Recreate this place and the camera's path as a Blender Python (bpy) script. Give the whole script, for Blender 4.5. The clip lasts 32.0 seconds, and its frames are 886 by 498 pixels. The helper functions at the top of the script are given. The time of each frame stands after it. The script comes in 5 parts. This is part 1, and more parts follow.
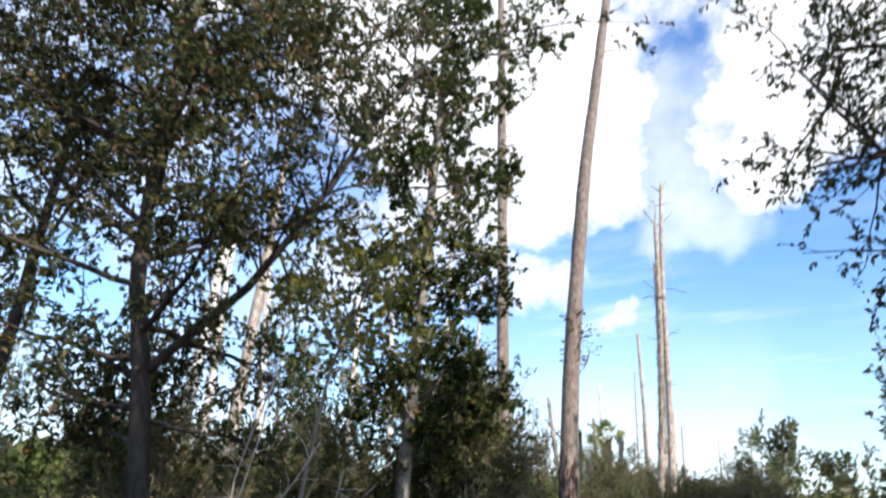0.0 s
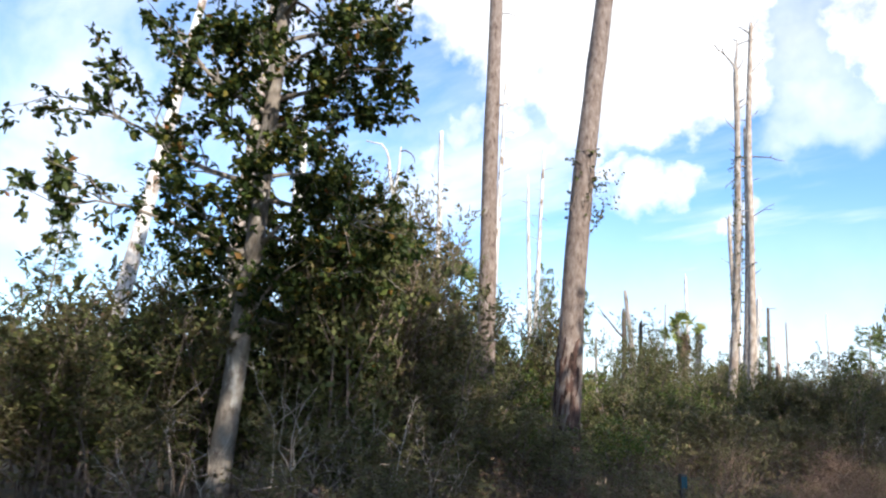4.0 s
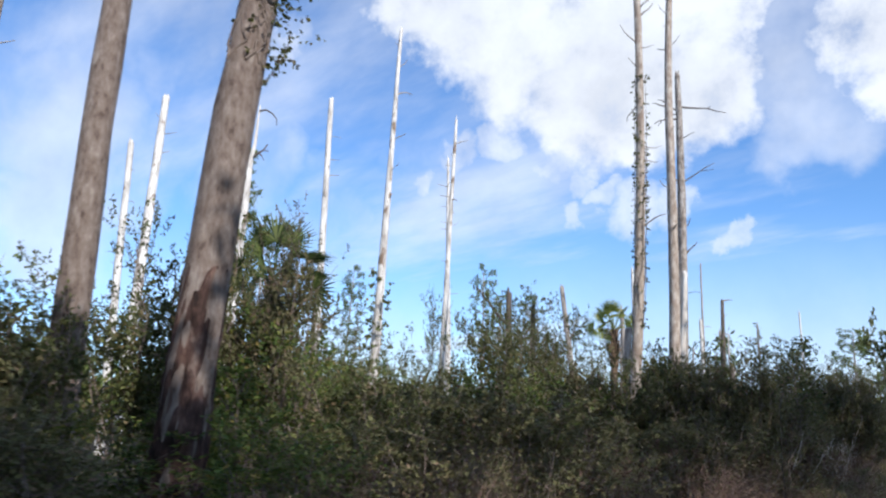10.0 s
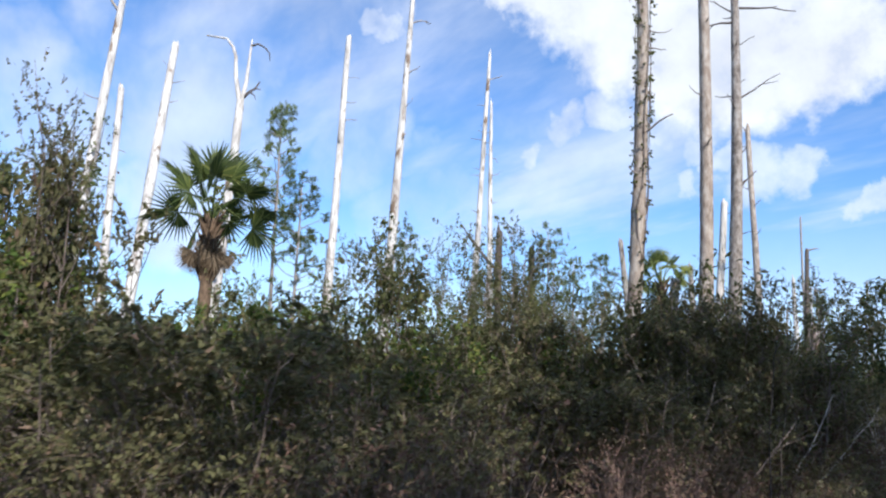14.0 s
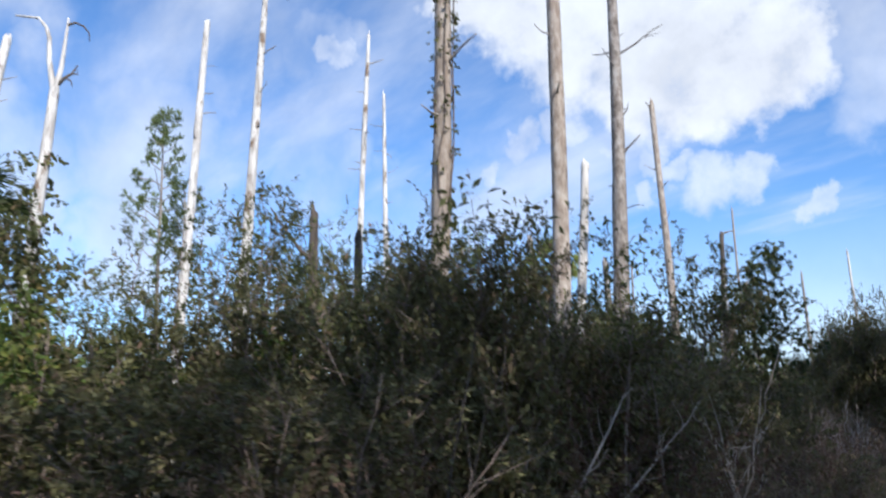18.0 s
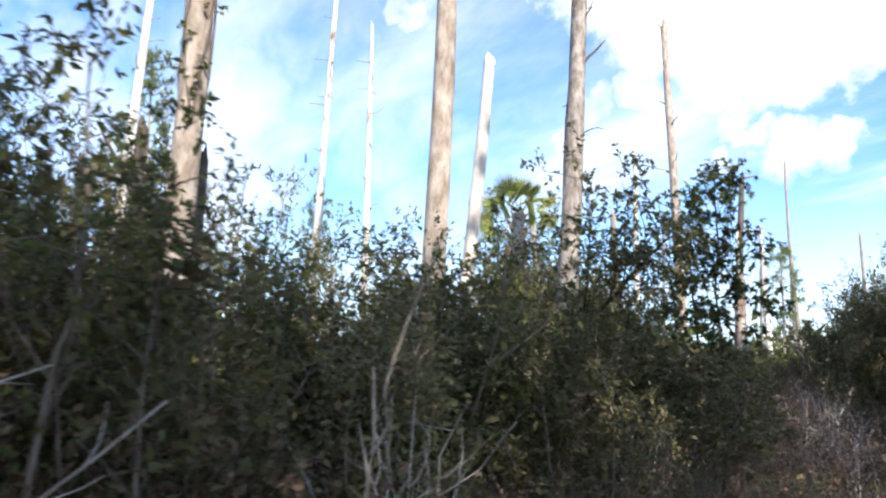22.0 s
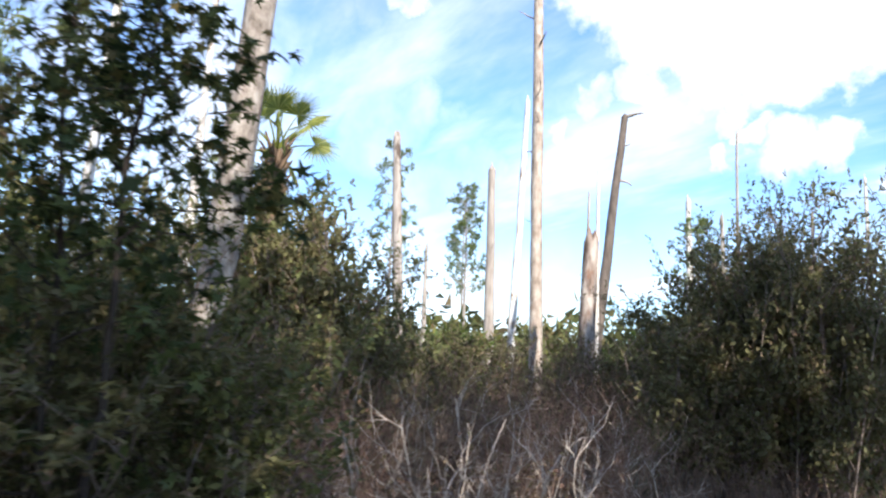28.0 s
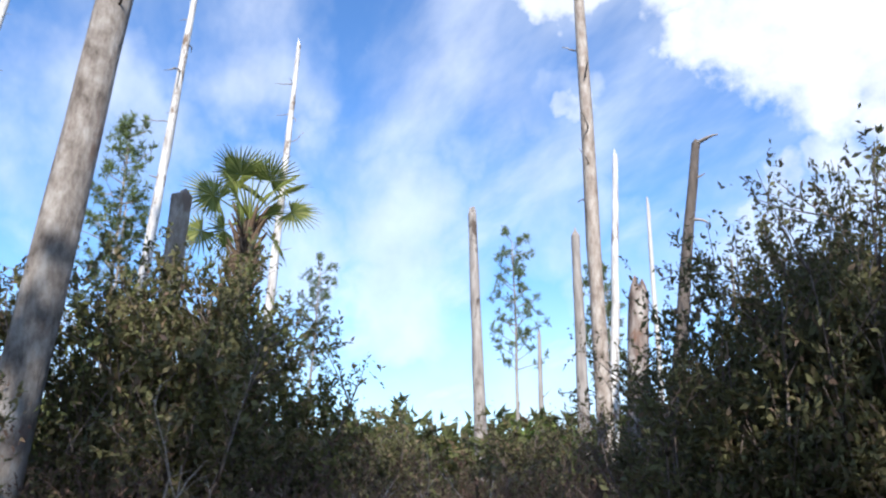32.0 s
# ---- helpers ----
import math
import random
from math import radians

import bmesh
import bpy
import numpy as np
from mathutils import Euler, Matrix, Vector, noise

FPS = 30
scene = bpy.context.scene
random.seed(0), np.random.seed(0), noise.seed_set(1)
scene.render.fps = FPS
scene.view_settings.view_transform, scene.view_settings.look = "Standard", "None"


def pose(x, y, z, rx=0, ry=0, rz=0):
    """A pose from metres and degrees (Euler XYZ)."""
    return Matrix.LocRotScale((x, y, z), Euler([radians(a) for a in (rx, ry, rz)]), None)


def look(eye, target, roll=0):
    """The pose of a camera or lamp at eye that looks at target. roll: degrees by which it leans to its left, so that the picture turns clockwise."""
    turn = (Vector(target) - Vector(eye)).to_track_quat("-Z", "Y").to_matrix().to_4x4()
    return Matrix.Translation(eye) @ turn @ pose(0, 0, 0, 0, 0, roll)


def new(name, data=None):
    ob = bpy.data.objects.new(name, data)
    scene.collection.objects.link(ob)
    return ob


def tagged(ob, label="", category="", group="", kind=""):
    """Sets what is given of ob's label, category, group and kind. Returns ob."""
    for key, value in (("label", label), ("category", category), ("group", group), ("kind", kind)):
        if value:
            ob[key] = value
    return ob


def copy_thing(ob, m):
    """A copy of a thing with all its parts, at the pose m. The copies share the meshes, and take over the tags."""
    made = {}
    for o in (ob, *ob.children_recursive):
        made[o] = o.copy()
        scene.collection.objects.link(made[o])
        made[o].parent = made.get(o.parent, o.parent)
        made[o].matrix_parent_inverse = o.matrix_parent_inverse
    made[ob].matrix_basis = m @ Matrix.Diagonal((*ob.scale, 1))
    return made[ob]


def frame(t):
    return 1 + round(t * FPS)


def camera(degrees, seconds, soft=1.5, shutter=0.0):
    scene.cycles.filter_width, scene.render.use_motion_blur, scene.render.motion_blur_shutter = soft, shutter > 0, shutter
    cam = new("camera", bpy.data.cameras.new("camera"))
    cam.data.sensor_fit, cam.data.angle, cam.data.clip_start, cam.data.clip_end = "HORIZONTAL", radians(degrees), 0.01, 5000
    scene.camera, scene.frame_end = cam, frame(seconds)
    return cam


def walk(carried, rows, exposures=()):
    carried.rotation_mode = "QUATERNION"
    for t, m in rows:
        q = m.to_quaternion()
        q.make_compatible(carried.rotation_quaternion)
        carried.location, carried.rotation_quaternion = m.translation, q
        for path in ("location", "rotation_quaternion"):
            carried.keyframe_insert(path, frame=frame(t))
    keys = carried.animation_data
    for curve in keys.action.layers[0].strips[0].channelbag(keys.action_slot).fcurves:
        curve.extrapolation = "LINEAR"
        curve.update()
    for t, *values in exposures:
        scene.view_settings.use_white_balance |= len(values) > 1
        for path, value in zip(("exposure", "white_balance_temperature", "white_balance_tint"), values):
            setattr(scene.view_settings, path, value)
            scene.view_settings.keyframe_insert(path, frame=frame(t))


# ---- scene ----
cam = camera(62.8, 32.0, soft=2.2, shutter=0.5)
PATH = [
    (0, (1.589, -3.103, 1.606), (0.518, -1.553, 2.278), 2.1),
    (0.5, (1.570, -2.343, 1.594), (0.410, -0.813, 2.153), 1.8),
    (1, (1.511, -1.612, 1.601), (0.299, -0.099, 2.092), 2.3),
    (1.5, (1.467, -0.847, 1.643), (0.186, 0.622, 2.089), 1.5),
    (2, (1.368, -0.065, 1.658), (0.139, 1.460, 2.060), 1.8),
    (2.5, (1.279, 0.774, 1.646), (-0.004, 2.261, 2.023), 2.1),
    (3, (1.229, 1.575, 1.668), (-0.012, 3.119, 1.949), 1.0),
    (3.5, (1.212, 2.331, 1.710), (-0.092, 3.790, 2.123), 3.6),
    (5.5, (0.971, 5.259, 1.557), (-0.421, 6.643, 1.938), 1.5),
    (6, (0.900, 6.001, 1.537), (-0.456, 7.428, 1.891), 3.4),
    (6.5, (0.854, 6.764, 1.522), (-0.532, 8.166, 1.858), 2.2),
    (7, (0.837, 7.409, 1.516), (-0.559, 8.810, 1.815), 3.6),
    (7.5, (0.826, 8.112, 1.495), (-0.547, 9.517, 1.869), 2.9),
    (8, (0.743, 8.841, 1.471), (-0.663, 10.196, 1.903), 6.2),
    (8.5, (0.601, 9.634, 1.461), (-0.803, 10.985, 1.914), 1.4),
    (9, (0.411, 10.361, 1.453), (-1.034, 11.665, 1.914), 6.0),
    (9.5, (0.321, 11.101, 1.453), (-1.057, 12.460, 1.956), 4.9),
    (10, (0.265, 11.809, 1.455), (-1.058, 13.231, 1.934), 1.9),
    (10.5, (0.262, 12.467, 1.427), (-1.088, 13.862, 1.911), 4.8),
    (11, (0.253, 13.160, 1.412), (-1.207, 14.452, 1.863), 4.3),
    (11.5, (0.248, 13.835, 1.378), (-1.108, 15.235, 1.828), 5.5),
    (12, (0.217, 14.536, 1.350), (-1.174, 15.914, 1.757), 1.5),
    (12.5, (0.174, 15.212, 1.349), (-1.217, 16.597, 1.734), 4.4),
    (13, (0.068, 15.881, 1.372), (-1.445, 17.147, 1.705), 1.5),
    (13.5, (0.042, 16.526, 1.375), (-1.480, 17.773, 1.730), 3.0),
    (15.5, (-0.270, 19.013, 1.391), (-1.837, 20.140, 1.912), -1.7),
    (16, (-0.305, 19.624, 1.372), (-1.853, 20.771, 1.907), -1.2),
    (16.5, (-0.412, 20.220, 1.355), (-1.896, 21.386, 2.017), -1.0),
    (17, (-0.531, 20.794, 1.364), (-2.006, 21.958, 2.049), 1.0),
    (17.5, (-0.636, 21.367, 1.376), (-2.144, 22.556, 1.935), 0.3),
    (18, (-0.731, 22.043, 1.383), (-2.194, 23.328, 1.841), -1.0),
    (18.5, (-0.787, 22.696, 1.394), (-2.283, 23.970, 1.769), -2.2),
    (19, (-0.858, 23.350, 1.428), (-2.303, 24.679, 1.807), -1.3),
    (19.5, (-0.968, 24.005, 1.440), (-2.410, 25.347, 1.789), 0.2),
    (20, (-1.076, 24.633, 1.462), (-2.578, 25.901, 1.834), -2.9),
    (20.5, (-1.175, 25.236, 1.501), (-2.669, 26.515, 1.862), -1.1),
    (21, (-1.248, 25.837, 1.536), (-2.777, 27.072, 1.909), 1.1),
    (21.5, (-1.324, 26.423, 1.558), (-2.913, 27.577, 1.937), 0.5),
    (22, (-1.385, 27.019, 1.574), (-2.979, 28.171, 1.938), 0.9),
    (22.5, (-1.485, 27.642, 1.581), (-3.118, 28.729, 1.973), -1.1),
    (23, (-1.566, 28.257, 1.590), (-3.059, 29.539, 1.946), 3.3),
    (23.5, (-1.665, 28.897, 1.586), (-3.097, 30.252, 1.926), 2.3),
    (24, (-1.760, 29.508, 1.574), (-3.173, 30.881, 1.916), 2.1),
    (24.5, (-1.874, 30.159, 1.587), (-3.360, 31.467, 1.871), -2.0),
    (26.5, (-2.441, 32.595, 1.748), (-4.025, 33.804, 1.917), 0.4),
    (27, (-2.596, 33.159, 1.788), (-4.154, 34.390, 2.035), 1.4),
    (27.5, (-2.698, 33.742, 1.801), (-4.293, 34.893, 2.160), 1.1),
    (28, (-2.812, 34.282, 1.811), (-4.401, 35.450, 2.142), 2.7),
    (28.5, (-2.856, 34.879, 1.792), (-4.412, 36.093, 2.114), -0.2),
    (29, (-2.969, 35.371, 1.800), (-4.622, 36.460, 2.087), 3.6),
    (29.5, (-3.078, 35.924, 1.806), (-4.744, 36.998, 2.072), -1.5),
    (30, (-3.260, 36.435, 1.827), (-4.916, 37.530, 2.071), -0.7),
    (30.5, (-3.375, 36.904, 1.807), (-5.002, 38.027, 2.108), 4.2),
    (31, (-3.505, 37.422, 1.775), (-5.214, 38.396, 2.137), 2.3),
    (31.5, (-3.533, 37.901, 1.783), (-5.284, 38.690, 2.343), 0.4),
    (32, (-3.556, 38.395, 1.772), (-5.334, 39.087, 2.370), 0.9),
]

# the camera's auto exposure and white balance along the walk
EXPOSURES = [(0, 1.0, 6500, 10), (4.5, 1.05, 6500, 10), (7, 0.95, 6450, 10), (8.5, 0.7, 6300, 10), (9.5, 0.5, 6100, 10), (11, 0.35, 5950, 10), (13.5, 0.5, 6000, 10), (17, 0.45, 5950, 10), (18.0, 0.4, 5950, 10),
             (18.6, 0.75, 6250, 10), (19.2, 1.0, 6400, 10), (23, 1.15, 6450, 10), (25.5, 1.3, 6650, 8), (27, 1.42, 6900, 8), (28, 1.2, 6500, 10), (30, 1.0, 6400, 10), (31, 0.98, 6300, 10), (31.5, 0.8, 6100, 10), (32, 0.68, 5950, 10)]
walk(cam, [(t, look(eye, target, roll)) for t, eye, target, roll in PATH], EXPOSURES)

# ---------------------------------------------------------------- light
SUN_AZ, SUN_EL = 108.0, 34.0      # azimuth clockwise from +y, elevation


def sky_way(left, up):
    a, e = radians(left), radians(up)
    return (-math.sin(a) * math.cos(e), math.cos(a) * math.cos(e), math.sin(e))


def make_world():
    w = bpy.data.worlds.new("sky")
    scene.world = w
    w.use_nodes = True
    nt = w.node_tree
    n, l = nt.nodes, nt.links
    n.clear()
    out, bg = n.new("ShaderNodeOutputWorld"), n.new("ShaderNodeBackground")
    sky = n.new("ShaderNodeTexSky")
    sky.sky_type, sky.sun_disc = "NISHITA", False
    sky.sun_elevation, sky.sun_rotation = radians(SUN_EL), radians(SUN_AZ)
    sky.air_density, sky.dust_density, sky.ozone_density = 1.0, 0.6, 2.5
    co = n.new("ShaderNodeTexCoord")
    sep = n.new("ShaderNodeSeparateXYZ")
    l.new(co.outputs["Generated"], sep.inputs[0])

    def m(op, a, b=None, c=None, clamp=False):
        x = n.new("ShaderNodeMath")
        x.operation, x.use_clamp = op, clamp
        for i, v in enumerate((a, b, c)):
            if v is None:
                continue
            if isinstance(v, (int, float)):
                x.inputs[i].default_value = v
            else:
                l.new(v, x.inputs[i])
        return x.outputs[0]

    def warped(scale, detail, rough, amount, vec):
        x = n.new("ShaderNodeTexNoise")
        x.inputs["Scale"].default_value, x.inputs["Detail"].default_value, x.inputs["Roughness"].default_value = scale, detail, rough
        l.new(co.outputs["Generated"], x.inputs["Vector"])
        c = n.new("ShaderNodeVectorMath")
        c.operation = "SUBTRACT"
        l.new(x.outputs["Color"], c.inputs[0])
        c.inputs[1].default_value = (0.5, 0.5, 0.5)
        k = n.new("ShaderNodeVectorMath")
        k.operation = "MULTIPLY_ADD"
        l.new(c.outputs[0], k.inputs[0])
        k.inputs[1].default_value = (amount, amount, amount)
        l.new(vec, k.inputs[2])
        return k.outputs[0]

    unit_way = n.new("ShaderNodeVectorMath")
    unit_way.operation = "NORMALIZE"
    l.new(warped(7.0, 3, 0.45, 0.15, warped(26.0, 5, 0.55, 0.07, co.outputs["Generated"])), unit_way.inputs[0])
    billows = unit_way.outputs[0]

    def near(left, up, inner, outer):
        d = n.new("ShaderNodeVectorMath")
        d.operation = "DOT_PRODUCT"
        l.new(billows, d.inputs[0])
        d.inputs[1].default_value = sky_way(left, up)
        r = n.new("ShaderNodeMapRange")
        r.interpolation_type = "SMOOTHSTEP"
        l.new(d.outputs["Value"], r.inputs[0])
        r.inputs[1].default_value, r.inputs[2].default_value = math.cos(radians(outer)), math.cos(radians(inner))
        return r.outputs[0]

    # flat cloud deck: directions divided by their height
    up = m("ADD", m("MAXIMUM", sep.outputs[2], 0.0), 0.12)
    deck = n.new("ShaderNodeCombineXYZ")
    l.new(m("DIVIDE", sep.outputs[0], up), deck.inputs[0])
    l.new(m("DIVIDE", sep.outputs[1], up), deck.inputs[1])

    def fbm(scale, detail, rough, vec, stretch=None):
        x = n.new("ShaderNodeTexNoise")
        x.inputs["Scale"].default_value, x.inputs["Detail"].default_value, x.inputs["Roughness"].default_value = scale, detail, rough
        if stretch:
            mp = n.new("ShaderNodeMapping")
            mp.inputs["Rotation"].default_value[2] = radians(stretch[0])
            mp.inputs["Scale"].default_value = (stretch[1], stretch[2], 1)
            l.new(vec, mp.inputs[0])
            vec = mp.outputs[0]
        l.new(vec, x.inputs["Vector"])
        return x.outputs["Fac"]

    def disc(left, up, size):
        return near(left, up, size * 0.5, size * 1.5)

    def union(spots):
        v = disc(*spots[0])
        for spot in spots[1:]:
            v = m("MAXIMUM", v, disc(*spot))
        return v

    def edge(v, lo, hi, top=1.0):
        x = n.new("ShaderNodeMapRange")
        x.interpolation_type = "SMOOTHSTEP"
        l.new(v, x.inputs[0])
        x.inputs[1].default_value, x.inputs[2].default_value, x.inputs[4].default_value = lo, hi, top
        return x.outputs[0]

    # the big bright cumulus over the clearing, the small puffs under it, soft patches and high wisps
    lumps = fbm(16.0, 8, 0.62, co.outputs["Generated"])
    ragged = m("MULTIPLY", m("SUBTRACT", lumps, 0.5), 1.3)
    big = union(((46, 32.5, 3.2), (41.5, 31.5, 4.4), (36.5, 29.5, 5.4), (31, 28, 6.0), (26.5, 26.8, 5.2), (22.4, 25.4, 4.0), (22.6, 30, 4.2), (27, 34, 7.0), (36, 36, 8.0), (45, 38.5, 5), (33, 46, 14), (8, 28, 4.6), (2, 33, 8), (60, 38, 3.4)))
    body = edge(m("ADD", big, ragged), 0.12, 1.0)
    bits = union(((57, 27, 1.5), (44.4, 18, 1.2), (42, 21.8, 1.9), (38.8, 22.8, 1.6), (34.5, 21.8, 1.7), (32, 20.2, 1.4), (29.6, 19.2, 1.3), (32.5, 17, 1.5), (27, 17.7, 2.0), (24, 17.6, 1.6), (20.5, 14, 1.1)))
    bits = edge(m("ADD", bits, m("MULTIPLY", ragged, 1.1)), 0.1, 1.5, 0.85)
    soft = union(((13.5, 28, 5.5), (14, 22, 4), (73, 22, 6), (70, 13.6, 5), (58.5, 28, 3.6), (66, 29, 5), (98, 22, 8), (84, 32, 7), (46, 21, 4), (60, 18.5, 4.5), (53, 14, 5), (84, 17, 6)))
    veil = fbm(2.6, 6, 0.55, co.outputs["Generated"], (20, 1.0, 1.35))
    soft = edge(m("ADD", m("MULTIPLY", soft, 0.42), m("MULTIPLY", m("SUBTRACT", veil, 0.5), 2.2)), 0.2, 0.8, 0.62)
    wisps = edge(fbm(1.0, 7, 0.56, deck.outputs[0], (35, 0.6, 1.6)), 0.44, 0.70, 0.62)
    low = n.new("ShaderNodeMapRange")
    low.interpolation_type = "SMOOTHSTEP"
    l.new(sep.outputs[2], low.inputs[0])
    low.inputs[1].default_value, low.inputs[2].default_value = 0.30, 0.02
    low.inputs[4].default_value = 0.62
    bands = m("MULTIPLY", low.outputs[0], edge(fbm(3.0, 6, 0.55, co.outputs["Generated"], (0, 1.0, 1.0)), 0.3, 0.6))
    cover = m("MAXIMUM", m("MAXIMUM", body, bits), m("MAXIMUM", m("MAXIMUM", wisps, soft), m("MAXIMUM", bands, m("MULTIPLY", low.outputs[0], 0.5))), clamp=True)
    shade = n.new("ShaderNodeMapRange")
    l.new(fbm(8.0, 6, 0.6, co.outputs["Generated"]), shade.inputs[0])
    shade.inputs[1].default_value, shade.inputs[2].default_value, shade.inputs[3].default_value, shade.inputs[4].default_value = 0.36, 0.62, 0.80, 1.0
    white = n.new("ShaderNodeMix")
    white.data_type = "RGBA"
    l.new(shade.outputs[0], white.inputs["Factor"])
    white.inputs["A"].default_value, white.inputs["B"].default_value = (0, 0, 0, 1), CLOUD
    tint = n.new("ShaderNodeMix")
    tint.data_type, tint.blend_type = "RGBA", "MULTIPLY"
    tint.inputs["Factor"].default_value = 1.0
    tint.inputs["B"].default_value = SKY_TINT
    l.new(sky.outputs[0], tint.inputs["A"])
    mix = n.new("ShaderNodeMix")
    mix.data_type = "RGBA"
    l.new(cover, mix.inputs["Factor"])
    l.new(tint.outputs["Result"], mix.inputs["A"])
    l.new(white.outputs["Result"], mix.inputs["B"])
    l.new(mix.outputs["Result"], bg.inputs[0])
    bg.inputs[1].default_value = SKY
    l.new(bg.outputs[0], out.inputs[0])


SKY = 0.12
CLOUD = (6.3, 6.45, 6.8, 1)
SKY_TINT = (0.80, 1.04, 1.27, 1)
make_world()
sun = new("sun", bpy.data.lights.new("sun", "SUN"))
sun.data.energy, sun.data.angle, sun.data.color = 4.3, radians(0.6), (1.0, 0.93, 0.82)
sun_way = (math.sin(radians(SUN_AZ)) * math.cos(radians(SUN_EL)), math.cos(radians(SUN_AZ)) * math.cos(radians(SUN_EL)), math.sin(radians(SUN_EL)))
sun.matrix_world = look((sun_way[0] * 60, sun_way[1] * 60, sun_way[2] * 60), (0, 0, 0))


# ---------------------------------------------------------------- materials
def material(name):
    mat = bpy.data.materials.new(name)
    mat.use_nodes = True
    nt = mat.node_tree
    return mat, nt.nodes, nt.links, nt.nodes["Principled BSDF"]


def ramp_node(n, stops):
    r = n.new("ShaderNodeValToRGB")
    el = r.color_ramp.elements
    while len(el) < len(stops):
        el.new(0.5)
    for e, (p, c) in zip(el, stops):
        e.position, e.color = p, (*c, 1)
    return r


def noise_node(n, l, scale, detail=4, rough=0.55, stretch=(1, 1, 1), coord="Object"):
    co, mp, x = n.new("ShaderNodeTexCoord"), n.new("ShaderNodeMapping"), n.new("ShaderNodeTexNoise")
    mp.inputs["Scale"].default_value = stretch
    l.new(co.outputs[coord], mp.inputs[0])
    l.new(mp.outputs[0], x.inputs["Vector"])
    x.inputs["Scale"].default_value, x.inputs["Detail"].default_value, x.inputs["Roughness"].default_value = scale, detail, rough
    return x


def bark(name, stops, scale=6, stretch=(1, 1, 0.16), patch=None, depth=0.5, rough=0.9):
    """Bark or weathered wood: long streaks up the trunk, blotches of a second colour, fissured relief."""
    mat, n, l, b = material(name)
    x = noise_node(n, l, scale, 8, 0.65, stretch)
    r = ramp_node(n, stops)
    l.new(x.outputs["Fac"], r.inputs[0])
    colour = r.outputs[0]
    if patch:
        y = noise_node(n, l, patch[0], 5, 0.6, (1, 1, 0.45))
        k = n.new("ShaderNodeMapRange")
        k.inputs[1].default_value, k.inputs[2].default_value = patch[1], patch[1] + 0.08
        l.new(y.outputs["Fac"], k.inputs[0])
        mx = n.new("ShaderNodeMix")
        mx.data_type = "RGBA"
        l.new(k.outputs[0], mx.inputs["Factor"])
        l.new(colour, mx.inputs["A"])
        mx.inputs["B"].default_value = (*patch[2], 1)
        colour = mx.outputs["Result"]
    l.new(colour, b.inputs["Base Color"])
    b.inputs["Roughness"].default_value = rough
    b.inputs["Specular IOR Level"].default_value = 0.2
    f = noise_node(n, l, scale * 3, 6, 0.7, (1, 1, 0.22))
    bump = n.new("ShaderNodeBump")
    bump.inputs["Strength"].default_value, bump.inputs["Distance"].default_value = depth, 0.03
    l.new(f.outputs["Fac"], bump.inputs["Height"])
    l.new(bump.outputs[0], b.inputs["Normal"])
    return mat


def leaf(name, stops, rough=0.6, through_light=0.35, by_object=0.25):
    """Leaves: each one its own shade, each plant its own lean towards light or dark, light glowing through the blade."""
    mat, n, l, b = material(name)
    g, o = n.new("ShaderNodeNewGeometry"), n.new("ShaderNodeObjectInfo")
    r = ramp_node(n, stops)
    l.new(g.outputs["Random Per Island"], r.inputs[0])
    k = n.new("ShaderNodeMapRange")
    l.new(o.outputs["Random"], k.inputs[0])
    k.inputs[3].default_value, k.inputs[4].default_value = 1 - by_object, 1 + by_object
    v = n.new("ShaderNodeVectorMath")
    v.operation = "SCALE"
    l.new(r.outputs[0], v.inputs[0])
    l.new(k.outputs[0], v.inputs["Scale"])
    l.new(v.outputs[0], b.inputs["Base Color"])
    b.inputs["Roughness"].default_value = rough
    b.inputs["Specular IOR Level"].default_value = 0.2
    t, mx = n.new("ShaderNodeBsdfTranslucent"), n.new("ShaderNodeMixShader")
    l.new(v.outputs[0], t.inputs[0])
    mx.inputs[0].default_value = through_light
    l.new(b.outputs[0], mx.inputs[1])
    l.new(t.outputs[0], mx.inputs[2])
    l.new(mx.outputs[0], n["Material Output"].inputs[0])
    return mat


M_SILVER = bark("silver_dead_wood", [(0.32, (0.30, 0.26, 0.23)), (0.5, (0.58, 0.54, 0.50)), (0.66, (0.76, 0.73, 0.69))], 5, (1, 1, 0.2), (2.2, 0.57, (0.20, 0.14, 0.10)), 0.45)
M_GREY = bark("grey_dead_wood", [(0.25, (0.13, 0.11, 0.10)), (0.5, (0.30, 0.26, 0.23)), (0.75, (0.45, 0.41, 0.37))], 7, (1, 1, 0.12), (2.2, 0.6, (0.10, 0.075, 0.06)), 0.5)
M_DARKWOOD = bark("dark_dead_wood", [(0.3, (0.05, 0.04, 0.035)), (0.7, (0.16, 0.13, 0.11))], 9, (1, 1, 0.15), None, 0.5)
M_CYPRESS = bark("cypress_bark", [(0.30, (0.065, 0.044, 0.036)), (0.42, (0.17, 0.126, 0.105)), (0.58, (0.25, 0.20, 0.172)), (0.72, (0.36, 0.305, 0.268))], 12, (1, 1, 0.42), (2.0, 0.6, (0.42, 0.36, 0.32)), 1.0)
M_PINKBARK = bark("pale_scaly_bark", [(0.3, (0.18, 0.135, 0.105)), (0.5, (0.37, 0.305, 0.255)), (0.7, (0.56, 0.495, 0.435))], 8, (1, 1, 0.4), (3.4, 0.57, (0.27, 0.205, 0.165)), 0.9)
